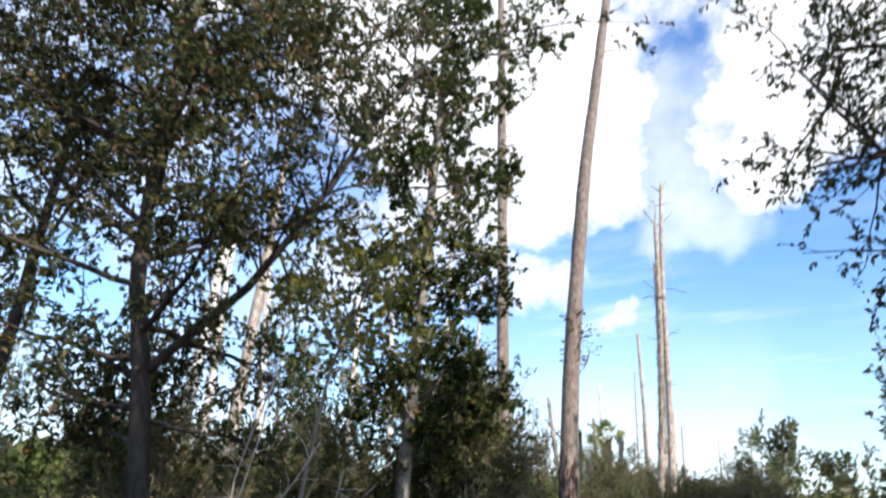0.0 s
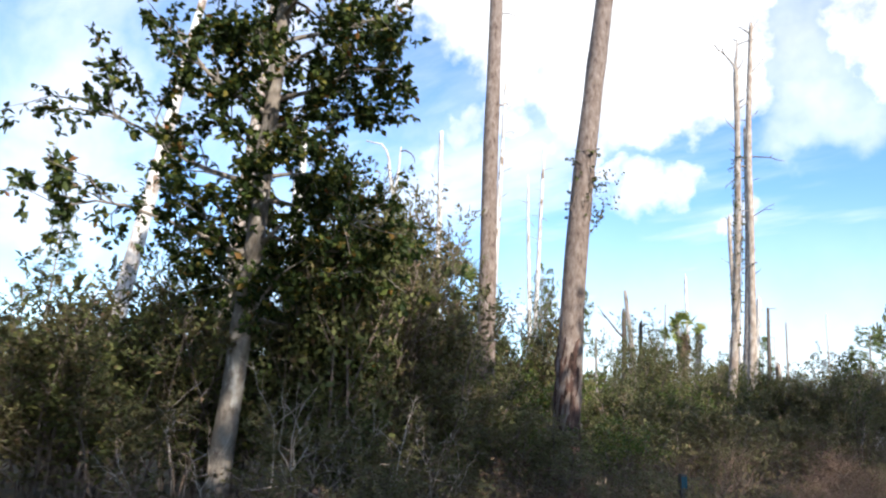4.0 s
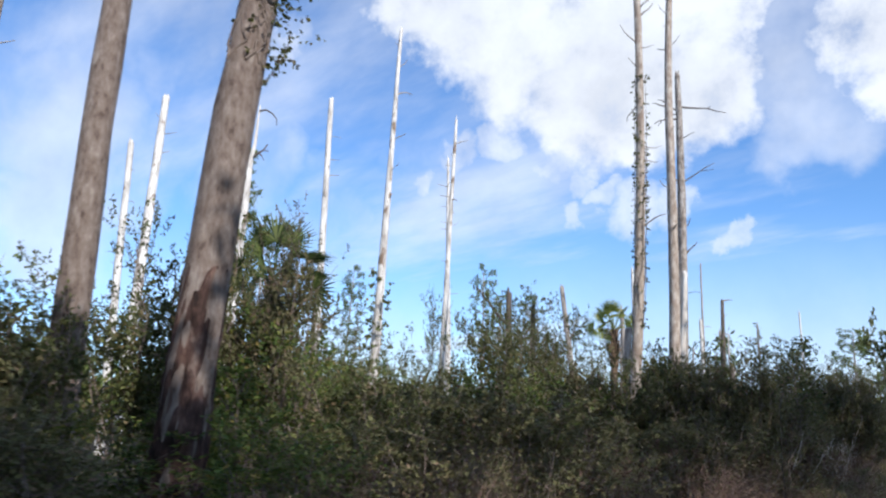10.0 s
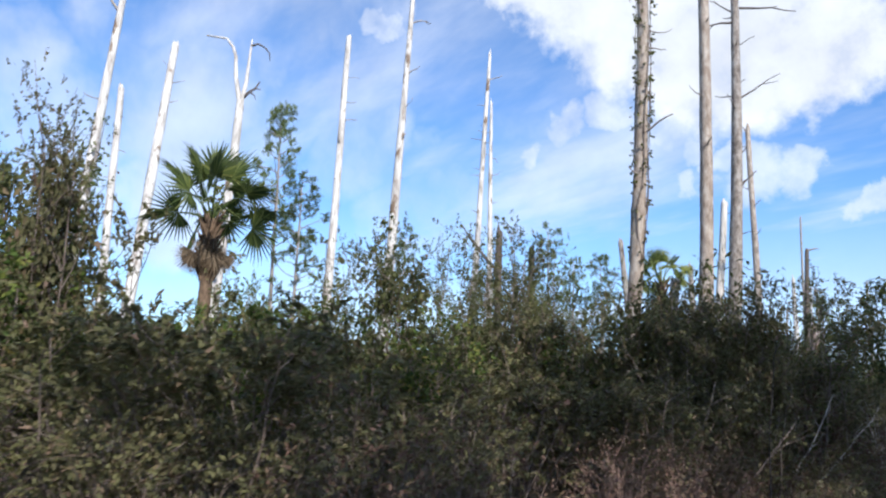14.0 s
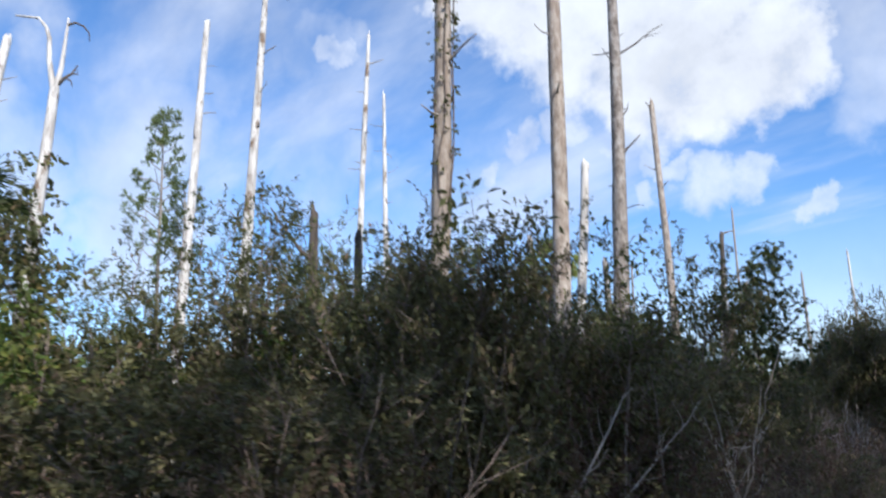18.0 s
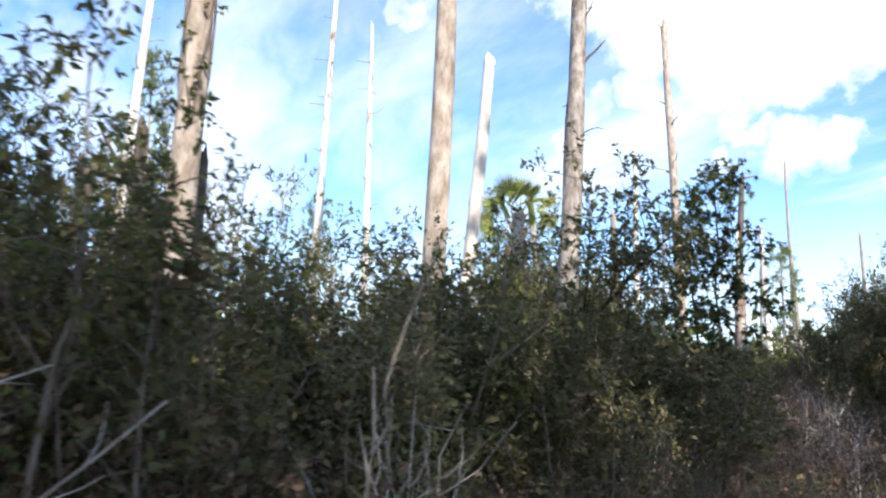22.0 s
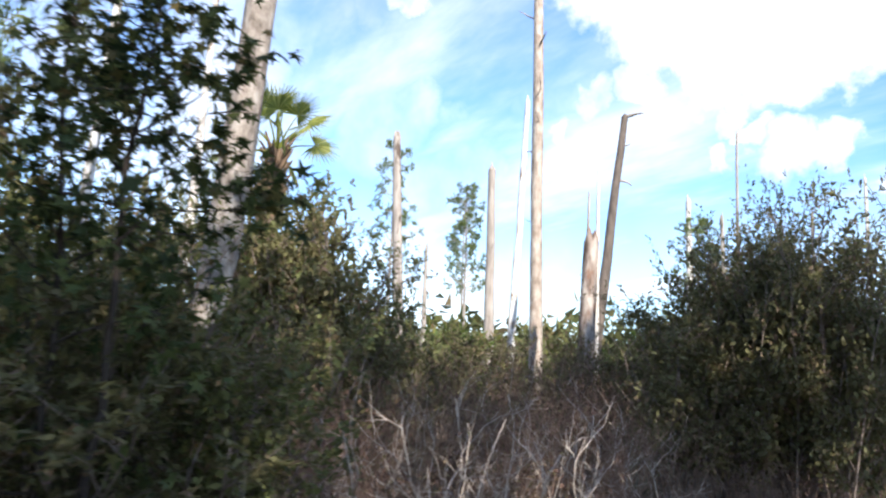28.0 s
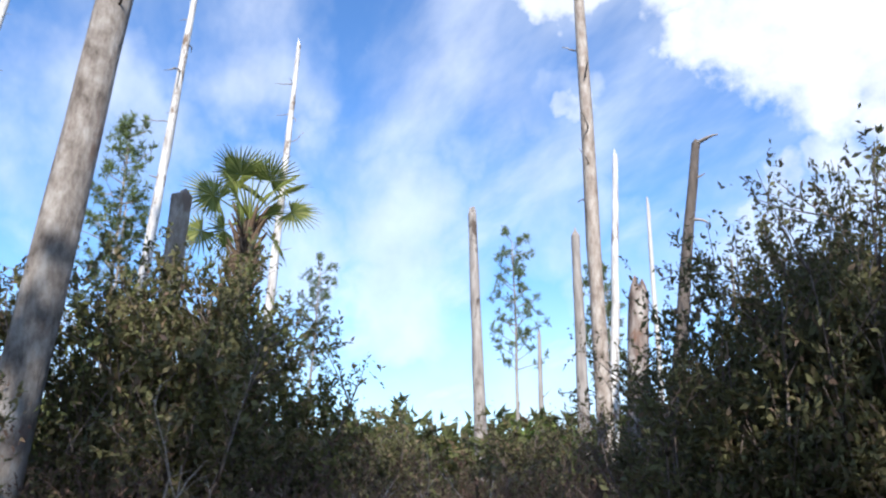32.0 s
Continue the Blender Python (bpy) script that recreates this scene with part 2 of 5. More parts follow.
M_PALEBARK = bark("pale_grey_trunk", [(0.34, (0.13, 0.105, 0.09)), (0.5, (0.28, 0.24, 0.21)), (0.66, (0.43, 0.39, 0.355))], 7, (1, 1, 0.5), (3.2, 0.58, (0.19, 0.14, 0.115)), 0.9)
M_CHAR = bark("charred_bark", [(0.36, (0.022, 0.014, 0.012)), (0.52, (0.09, 0.05, 0.04)), (0.66, (0.20, 0.125, 0.10))], 8, (1, 1, 0.35), (2.5, 0.6, (0.30, 0.22, 0.18)), 1.0)
M_MAPLE = bark("mottled_maple_bark", [(0.3, (0.11, 0.09, 0.075)), (0.5, (0.25, 0.215, 0.185)), (0.75, (0.40, 0.365, 0.325))], 8, (1, 1, 0.6), (3.0, 0.58, (0.48, 0.45, 0.41)), 0.6)
M_STEM = bark("brown_stem_bark", [(0.3, (0.11, 0.082, 0.068)), (0.7, (0.26, 0.205, 0.175))], 12, (1, 1, 0.3), None, 0.4)
M_TWIG = bark("bleached_twig_wood", [(0.3, (0.24, 0.19, 0.16)), (0.7, (0.58, 0.5, 0.44))], 14, (1, 1, 0.3), None, 0.3)
M_PALMTRUNK = bark("palm_boot_fibre", [(0.3, (0.07, 0.045, 0.03)), (0.7, (0.24, 0.165, 0.11))], 9, (1, 1, 0.6), None, 1.0)

M_OAKBARK = bark("dark_oak_bark", [(0.3, (0.028, 0.021, 0.018)), (0.7, (0.085, 0.068, 0.058))], 10, (1, 1, 0.35), (3.0, 0.62, (0.14, 0.12, 0.105)), 0.7)
M_ROTTEN = bark("rotten_red_wood", [(0.34, (0.09, 0.06, 0.048)), (0.5, (0.25, 0.195, 0.165)), (0.66, (0.44, 0.39, 0.345))], 5, (1, 1, 0.3), (2.4, 0.6, (0.20, 0.10, 0.062)), 1.0)
M_BRUSH = bark("brown_brush_twigs", [(0.3, (0.145, 0.088, 0.067)), (0.7, (0.35, 0.232, 0.18))], 14, (1, 1, 0.3), None, 0.3)

G_MYRTLE = leaf("myrtle_leaf", [(0.0, (0.096, 0.090, 0.047)), (0.45, (0.145, 0.138, 0.062)), (0.74, (0.18, 0.172, 0.076)), (0.92, (0.20, 0.15, 0.088)), (1.0, (0.235, 0.155, 0.11))])
G_BAY = leaf("bay_leaf", [(0.0, (0.068, 0.076, 0.032)), (0.5, (0.115, 0.128, 0.046)), (0.82, (0.165, 0.168, 0.06)), (1.0, (0.205, 0.14, 0.078))])
G_BRIGHT = leaf("sunny_leaf", [(0.0, (0.05, 0.085, 0.02)), (0.5, (0.10, 0.14, 0.032)), (0.85, (0.17, 0.19, 0.045)), (1.0, (0.22, 0.16, 0.05))])
G_GUM = leaf("dark_sweetgum_leaf", [(0.0, (0.03, 0.045, 0.018)), (0.55, (0.065, 0.085, 0.03)), (0.85, (0.12, 0.135, 0.045)), (1.0, (0.17, 0.12, 0.05))])
G_YELLOW = leaf("yellowing_maple_leaf", [(0.0, (0.10, 0.12, 0.03)), (0.5, (0.20, 0.20, 0.045)), (0.85, (0.30, 0.27, 0.06)), (1.0, (0.30, 0.17, 0.05))], 0.6, 0.5)
G_MAPLE = leaf("maple_leaf", [(0.0, (0.025, 0.045, 0.014)), (0.55, (0.06, 0.09, 0.024)), (0.85, (0.13, 0.16, 0.035)), (0.96, (0.24, 0.20, 0.04)), (1.0, (0.26, 0.11, 0.04))])
G_OAK = leaf("oak_leaf", [(0.0, (0.028, 0.038, 0.016)), (0.5, (0.055, 0.068, 0.024)), (0.8, (0.10, 0.10, 0.035)), (0.93, (0.15, 0.10, 0.04)), (1.0, (0.20, 0.09, 0.04))])
G_BROWN = leaf("withered_leaf", [(0.0, (0.10, 0.057, 0.046)), (0.5, (0.165, 0.10, 0.074)), (0.85, (0.125, 0.11, 0.05)), (1.0, (0.22, 0.145, 0.098))], 0.7, 0.25)
G_PALM = leaf("palm_leaf", [(0.0, (0.05, 0.07, 0.024)), (0.6, (0.105, 0.14, 0.04)), (1.0, (0.20, 0.22, 0.065))], 0.45, 0.4, 0.1)
# brighter, yellower copy of palm_leaf: sun through the fans is put into the colour
G_PALMSUN = leaf("sunlit_palm_leaf", [(0.0, (0.15, 0.18, 0.045)), (0.6, (0.28, 0.31, 0.08)), (1.0, (0.40, 0.39, 0.12))], 0.4, 0.5, 0.1)
G_PALMDRY = leaf("dry_palm_leaf", [(0.0, (0.10, 0.07, 0.045)), (1.0, (0.28, 0.21, 0.14))], 0.8, 0.2)
G_NEEDLE = leaf("pine_needles", [(0.0, (0.12, 0.15, 0.06)), (0.6, (0.19, 0.235, 0.085)), (1.0, (0.28, 0.32, 0.13))], 0.45, 0.5)
G_GRASS = leaf("verge_grass", [(0.0, (0.07, 0.075, 0.025)), (0.5, (0.13, 0.125, 0.045)), (0.8, (0.20, 0.165, 0.075)), (1.0, (0.28, 0.21, 0.11))], 0.7, 0.3, 0.0)


def ground_material():
    mat, n, l, b = material("swamp_ground")
    a = noise_node(n, l, 0.35, 6, 0.6)
    c = noise_node(n, l, 9.0, 6, 0.7)
    r = ramp_node(n, [(0.3, (0.055, 0.042, 0.028)), (0.5, (0.10, 0.08, 0.045)), (0.7, (0.13, 0.12, 0.05))])
    r2 = ramp_node(n, [(0.3, (0.5, 0.45, 0.4)), (0.7, (1.2, 1.15, 1.0))])
    l.new(a.outputs["Fac"], r.inputs[0])
    l.new(c.outputs["Fac"], r2.inputs[0])
    mx = n.new("ShaderNodeMix")
    mx.data_type, mx.blend_type = "RGBA", "MULTIPLY"
    mx.inputs["Factor"].default_value = 1
    l.new(r.outputs[0], mx.inputs["A"])
    l.new(r2.outputs[0], mx.inputs["B"])
    l.new(mx.outputs["Result"], b.inputs["Base Color"])
    b.inputs["Roughness"].default_value = 0.95
    bump = n.new("ShaderNodeBump")
    bump.inputs["Strength"].default_value, bump.inputs["Distance"].default_value = 0.8, 0.05
    l.new(c.outputs["Fac"], bump.inputs["Height"])
    l.new(bump.outputs[0], b.inputs["Normal"])
    return mat


def plain(name, a, b2, scale=30, rough=0.8):
    mat, n, l, b = material(name)
    x = noise_node(n, l, scale, 5, 0.6, (1, 1, 0.2))
    r = ramp_node(n, [(0.35, a), (0.65, b2)])
    l.new(x.outputs["Fac"], r.inputs[0])
    l.new(r.outputs[0], b.inputs["Base Color"])
    b.inputs["Roughness"].default_value = rough
    return mat


M_GROUND = ground_material()
M_POST = plain("weathered_post_wood", (0.05, 0.04, 0.035), (0.12, 0.10, 0.085))
M_BLUE = plain("blue_blaze_paint", (0.006, 0.05, 0.075), (0.01, 0.075, 0.105), 60, 0.7)


# ---------------------------------------------------------------- mesh helpers
def mesh_of(name, verts, faces, mat, smooth=False):
    """One mesh out of arrays: verts (n, 3), and faces as one array or a list of arrays of equal width."""
    me = bpy.data.meshes.new(name)
    blocks = faces if isinstance(faces, list) else [faces]
    blocks = [np.asarray(f, np.int32) for f in blocks if len(f)]
    me.vertices.add(len(verts))
    me.vertices.foreach_set("co", np.asarray(verts, np.float32).ravel())
    loops = np.concatenate([f.ravel() for f in blocks])
    totals = np.concatenate([np.full(len(f), f.shape[1], np.int32) for f in blocks])
    me.loops.add(len(loops))
    me.loops.foreach_set("vertex_index", loops)
    me.polygons.add(len(totals))
    me.polygons.foreach_set("loop_start", np.concatenate([[0], np.cumsum(totals)[:-1]]).astype(np.int32))
    me.polygons.foreach_set("loop_total", totals)
    if smooth:
        me.polygons.foreach_set("use_smooth", np.ones(len(totals), bool))
    me.materials.append(mat)
    me.update(calc_edges=True)
    return me


def part(name, me, parent, label=""):
    ob = new(name, me)
    ob.parent = parent
    if label:
        tagged(ob, label)
    return ob


def unit(v):
    v = np.asarray(v, float)
    return v / max(np.linalg.norm(v), 1e-9)


def joined(all_tubes):
    """Several gatherings of tubes as one."""
    t = Tubes()
    for s in all_tubes:
        t.v += s.v
        t.q += [q + t.n for q in s.q]
        t.t += [q + t.n for q in s.t]
        t.n += s.n
    return t


class Tubes:
    """Gathers tapered tubes into one mesh."""

    def __init__(self):
        self.v, self.q, self.t, self.n = [], [], [], 0

    def add(self, pts, radii, sides=5, cap=True, rough=0.0, rng=None, root=None):
        """A tube along pts; root, a vertex of an earlier tube, ties it to that one. Returns its first vertex."""
        first = self.n
        pts, radii = np.asarray(pts, float), np.asarray(radii, float)
        d = np.gradient(pts, axis=0)
        d /= np.maximum(np.linalg.norm(d, axis=1), 1e-9)[:, None]
        ref = np.array([0.31, 0.95, 0.05]) if abs(d[0][2]) > 0.6 else np.array([0.05, 0.1, 1.0])
        a = np.cross(d, ref)
        a /= np.linalg.norm(a, axis=1)[:, None]
        b = np.cross(d, a)
        th = np.arange(sides) * 2 * math.pi / sides
        r = np.repeat(radii[:, None], sides, 1)
        if rough and rng is not None:
            lobes = rng.normal(0, rough, sides)
            r = r * (1 + 0.6 * lobes[None] + rng.normal(0, rough, r.shape))
        ring = pts[:, None] + r[..., None] * (np.cos(th)[None, :, None] * a[:, None] + np.sin(th)[None, :, None] * b[:, None])
        k = len(pts)
        i = np.arange(k - 1)[:, None] * sides + self.n
        j = np.arange(sides)[None]
        jn = (j + 1) % sides
        self.q.append(np.stack([i + j, i + jn, i + sides + jn, i + sides + j], -1).reshape(-1, 4))
        self.v.append(ring.reshape(-1, 3))
        self.n += k * sides
        if cap:
            self.v.append(pts[-1:] + d[-1:] * radii[-1] * 0.6)
            top = self.n - sides + np.arange(sides)
            self.t.append(np.stack([top, np.roll(top, -1), np.full(sides, self.n)], -1))
            self.n += 1
        if root is not None:
            low = first + np.arange(sides)
            self.t.append(np.stack([np.roll(low, -1), low, np.full(sides, root)], -1))
        return first

    def mesh(self, name, mat):
        return mesh_of(name, np.concatenate(self.v), [np.concatenate(self.q)] + ([np.concatenate(self.t)] if self.t else []), mat, True)


def wander(rng, p, d, length, n, loose=0.15, lift=0.0):
    """A crooked line of n + 1 points from p towards d."""
    pts, d = [np.asarray(p, float)], unit(d)
    for _ in range(n):
        d = unit(d + rng.normal(0, loose, 3) + (0, 0, lift))
        pts.append(pts[-1] + d * length / n)
    return np.array(pts)


def along(pts, f):
    x = f * (len(pts) - 1)
    i = min(int(x), len(pts) - 2)
    return pts[i] + (pts[i + 1] - pts[i]) * (x - i), unit(pts[i + 1] - pts[i])


def leaves(name, rng, twigs, count, length, width, mat, spread=0.9, droop=0.15, hold=0.5, fold=0.25, small=False, inner=None, star=False):
    """Leaf blades of two folded triangles, or of one where they are small in view, in tufts towards the twigs' ends.
    inner: (count, length, width) of the shaded leaves deeper in the plant."""
    a = np.array([t[0] for t in twigs])
    b = np.array([t[-1] for t in twigs])
    mid = np.array([t[len(t) // 2] for t in twigs])
    k = rng.integers(0, len(twigs), count)
    f = rng.random(count)[:, None] ** 0.6
    p = (1 - f) ** 2 * a[k] + 2 * f * (1 - f) * mid[k] + f * f * b[k]
    d = b[k] - a[k]
    d /= np.maximum(np.linalg.norm(d, axis=1), 1e-6)[:, None]
    d = d * hold + rng.normal(0, spread * 0.6, (count, 3)) + np.array([0, 0, -droop])
    d /= np.maximum(np.linalg.norm(d, axis=1), 1e-6)[:, None]
    nrm = rng.normal(0, 0.6, (count, 3)) + np.array([0, 0, 0.8])
    s = np.cross(d, nrm)
    s /= np.maximum(np.linalg.norm(s, axis=1), 1e-6)[:, None]
    nn = np.cross(s, d)
    size = rng.uniform(0.65, 1.25, count)[:, None]
    L, W = length * size, width * size
    if star:
        c = p + d * L * 0.3
        rim = []
        for i in range(10):
            a = math.pi * (i / 5 + 0.1) - math.pi * 0.1
            reach = (0.62 if i in (0, 2, 8) else 0.5) if i % 2 == 0 else 0.2
            rim.append(c + (d * math.cos(a) + s * math.sin(a)) * L * reach + nn * L * (0.06 if i % 2 else -0.05))
        v = np.stack([c] + rim, 1).reshape(-1, 3)
        f3 = np.concatenate([np.arange(count)[:, None] * 11 + np.array([[0, 1 + i, 1 + (i + 1) % 10]]) for i in range(10)])
        return mesh_of(name, v, f3, mat)
    if small:
        v = np.stack([p + s * W * 0.5, p + d * L + nn * W * fold, p - s * W * 0.5], 1).reshape(-1, 3)
        return mesh_of(name, v, np.arange(count * 3).reshape(-1, 3), mat)
    m = p + d * L * 0.5 + nn * W * fold
    v = np.stack([p, m + s * W * 0.5, p + d * L, m - s * W * 0.5], 1).reshape(-1, 3)
    i = np.arange(count)[:, None] * 4
    f3 = np.concatenate([i + np.array([[0, 2, 1]]), i + np.array([[0, 3, 2]])], 1).reshape(-1, 3)
    if inner:
        n2, l2, w2 = inner
        zs = np.percentile(p[:, 2], 80)
        rad = np.hypot(a[:, 0], a[:, 1])
        deep = np.flatnonzero((a[:, 2] < zs) & (rad < np.percentile(rad, 75)))
        j = deep[rng.integers(0, len(deep), n2)]
        q = a[j] + rng.normal(0, l2 * 0.8, (n2, 3))
        e = rng.normal(0, 1, (n2, 3))
        e /= np.linalg.norm(e, axis=1)[:, None]
        u = np.cross(e, rng.normal(0, 1, (n2, 3)))
        u /= np.maximum(np.linalg.norm(u, axis=1), 1e-6)[:, None]
        big = rng.uniform(0.7, 1.2, n2)[:, None]
        v2 = np.stack([q - e * l2 * 0.5 * big, q + u * w2 * 0.5 * big, q + e * l2 * 0.5 * big, q - u * w2 * 0.5 * big], 1).reshape(-1, 3)
        return mesh_of(name, np.concatenate([v, v2]), [f3, len(v) + np.arange(n2 * 4).reshape(-1, 4)], mat)
    return mesh_of(name, v, f3, mat)


def skeleton(rng, H, W, stems, branches, twigs, twig_len, r, lean=0.35, start=0.2, loose=0.12, sides=5, fine=0.35):
    """A many-stemmed bush or a tree crown. Returns its stems, each with its branches, and the lines of the fine twigs."""
    out, grown = [], []
    for s in range(stems):
        az = 2 * math.pi * (s + rng.random()) / stems
        tilt = lean * rng.uniform(0.3, 1.0) if stems > 1 else lean * 0.2
        d = (math.cos(az) * tilt, math.sin(az) * tilt, 1)
        h = H * rng.uniform(0.72, 0.97)
        p0 = np.array([math.cos(az), math.sin(az), 0]) * 0.06 * W * rng.random() - (0, 0, 0.05)
        pts = wander(rng, p0, d, h, 7, loose, 0.08)
        rs = r * rng.uniform(0.7, 1.1)
        tubes = Tubes()
        grown.append(tubes)
        s0 = tubes.add(pts, np.linspace(rs, rs * 0.25, 8), sides)
        for _ in range(branches):
            f = rng.uniform(start, 1.0)
            p, sd = along(pts, f)
            a2 = rng.uniform(0, 2 * math.pi)
            bd = sd * 0.7 + np.array([math.cos(a2), math.sin(a2), rng.uniform(0.0, 0.6)]) * 0.9
            bl = W * rng.uniform(0.28, 0.6) * (1.1 - 0.55 * f)
            bp = wander(rng, p, bd, bl, 4, loose * 1.3, 0.06)
            b0 = tubes.add(bp, np.linspace(rs * 0.4, rs * 0.13, 5), 3, False, root=s0 + round(f * 7) * sides)
            for _ in range(twigs):
                g = rng.uniform(0.25, 1.0)
                q, qd = along(bp, g)
                td = qd * 0.6 + rng.normal(0, 0.6, 3) + (0, 0, 0.25)
                tp = wander(rng, q, td, twig_len * rng.uniform(0.6, 1.3), 2, 0.15)
                out.append(tp)
                if rng.random() < fine:
                    tubes.add(tp, np.linspace(rs * 0.13, rs * 0.05, 3), 3, False, root=b0 + round(g * 4) * 3)
    return grown, out


# ---------------------------------------------------------------- ground and trail
def lerp_table(table, y):
    return float(np.interp(y, [a for a, _ in table], [b for _, b in table]))


PATH_X = [(-40, 1.5), (0, 1.45), (6, 1.0), (10, 0.6), (14, 0.35), (18, 0.0), (22, -0.6), (26, -1.25), (30, -1.9), (34, -2.8), (38.5, -3.6), (60, -7.5), (120, -19)]
HEDGE_X = [(-40, -4.5), (0, -4.5), (8, -4.6), (15, -4.2), (22, -4.0), (27, -4.0), (30, -4.6), (34, -5.2), (36.5, -5.6), (38, -7.3), (41, -7.3), (43, -6.6), (50, -8.6), (60, -10.4), (120, -21)]


FRINGE_X = [(0, -4.0), (6, -3.5), (10, -3.1), (12, -3.0), (14, -2.7), (22, -2.7), (28, -3.5), (31, -4.3), (34, -5.0), (37, -6.0)]


def hedge_x(y):
    return lerp_table(HEDGE_X, y)


def ground_z(x, y):
    return 0.05 * noise.noise((x * 0.35, y * 0.35, 3.0)) + 0.02 * noise.noise((x * 1.3, y * 1.3, 7.0))


def make_ground():
    near = np.arange(-48, 16.1, 1.0)
    xs = np.concatenate([[-900, -500, -300, -180, -110, -75, -60], near, [20, 28, 40, 70, 130, 260, 500, 900]])
    ys = np.concatenate([[-900, -400, -200, -100, -50, -30], np.arange(-20, 86, 1.0), [92, 100, 115, 140, 190, 280, 450, 900]])
    v = [(x, y, ground_z(x, y)) for y in ys for x in xs]
    w = len(xs)
    i = (np.arange(len(ys) - 1)[:, None] * w + np.arange(w - 1)[None]).ravel()
    ob = new("ground", mesh_of("ground", np.array(v), np.stack([i, i + 1, i + w + 1, i + w], -1), M_GROUND, True))
    tagged(ob, "flat dark swamp ground with leaf litter and a grassy trail", "ground", kind="structure")


def make_verge():
    rng = np.random.default_rng(5)
    n = 26000
    y = rng.uniform(4, 66, n)
    hx = np.interp(y, [a for a, _ in HEDGE_X], [b for _, b in HEDGE_X])
    px = np.interp(y, [a for a, _ in PATH_X], [b for _, b in PATH_X])
    f = rng.random(n)
    x = hx - 0.9 + f * (px - hx + 1.6)
    h = np.where(f < 0.25, rng.uniform(0.12, 0.42, n), rng.uniform(0.05, 0.16, n))
    a = rng.uniform(0, 2 * math.pi, n)
    bend = rng.uniform(0.2, 0.9, n) * h
    w = rng.uniform(0.006, 0.014, n)
    base = np.stack([x, y, np.full(n, -0.03)], -1)
    side = np.stack([np.cos(a), np.sin(a), 0 * a], -1) * w[:, None]
    out = np.stack([-np.sin(a), np.cos(a), 0 * a], -1)
    mid = base + out * (bend * 0.35)[:, None] + np.stack([0 * a, 0 * a, h * 0.65], -1)
    tip = base + out * bend[:, None] + np.stack([0 * a, 0 * a, h], -1)
    v = np.stack([base - side, base + side, mid + side * 0.7, mid - side * 0.7, tip], 1).reshape(-1, 3)
    i = np.arange(n)[:, None] * 5
    ob = new("verge_grass", mesh_of("verge_grass", v, [i + np.array([[0, 1, 2, 3]]), i + np.array([[3, 2, 4]])], G_GRASS))
    tagged(ob, "short dry yellow-green grass along the trail verge", "grass", kind="stuff")


make_ground()
make_verge()


# ---------------------------------------------------------------- plants that repeat
class Kind:
    """A plant built once; place() sets down one of it, as a thing with its parts."""

    def __init__(self, name, height, parts, label, category, group):
        self.name, self.height, self.parts, self.label, self.category, self.group, self.i = name, height, parts, label, category, group, 0

    def place(self, x, y, h, turn=None, wide=None, label="", z=None):
        self.i += 1
        variants = self.parts[self.i % len(self.parts)]
        k = h / self.height
        wide = k if wide is None else wide
        turn = (self.i * 137.5) % 360 if turn is None else turn
        root = new(self.name)
        root.empty_display_size = 0.2
        root.matrix_world = pose(x, y, ground_z(x, y) - 0.02 if z is None else z, 0, 0, turn) @ Matrix.Diagonal((wide, wide, k, 1))
        tagged(root, label or self.label, self.category, self.group)
        for name, me, note in variants:
            part(name, me, root, note)
        return root


def bush_kind(name, label, group, seed, variants, H, W, stems, branches, twigs, twig_len, r, count, leaf_l, leaf_w, leaf_mat, stem_mat=None, lean=0.35, start=0.2, spread=0.9,
              droop=0.15, loose=0.12, category="shrub", sides=5, fine=0.35, split=True, small=False, inner=None):
    made, tall = [], H
    for i in range(variants):
        rng = np.random.default_rng(seed + i)
        grown, tw = skeleton(rng, H, W, stems, branches, twigs, twig_len, r, lean, start, loose, sides, fine)
        parts = [("stem", t.mesh(name + "_stem", stem_mat or M_STEM), "") for t in (grown if split else [joined(grown)])]
        made.append(parts + [("foliage", leaves(name + "_foliage", rng, tw, count, leaf_l, leaf_w, leaf_mat, spread, droop, small=small, inner=inner), "")])
        tall = max(tall, float(np.percentile([t[-1][2] for t in tw], 97)))
    return Kind(name, tall, made, label, category, group)


myrtle = bush_kind("wax_myrtle", "dark evergreen shrub with small narrow leaves", "dark evergreen shrubs", 11, 3, 3.0, 2.3, 7, 10, 8, 0.25, 0.022, 4700, 0.054, 0.0235, G_MYRTLE, fine=0.04, inner=(2100, 0.092, 0.05), loose=0.09)
bay = bush_kind("bay_bush", "leafy green shrub with broad pointed leaves", "leafy green shrubs", 31, 3, 3.0, 2.2, 6, 10, 7, 0.25, 0.02, 3700, 0.062, 0.029, G_BAY, fine=0.04, inner=(1500, 0.096, 0.052), loose=0.10)
sunny = bush_kind("sunlit_bush", "yellow-green leafy shrub in the sun", "yellow-green shrubs", 51, 3, 3.0, 2.4, 6, 8, 7, 0.28, 0.02, 2500, 0.09, 0.042, G_BRIGHT, fine=0.05, inner=(800, 0.09, 0.045))
wispy = bush_kind("wispy_sapling", "thin upright sapling with sparse leaves", "thin saplings", 71, 3, 5.0, 1.7, 4, 12, 6, 0.30, 0.02, 2800, 0.07, 0.03, G_BAY, lean=0.16, start=0.3, fine=0.2)
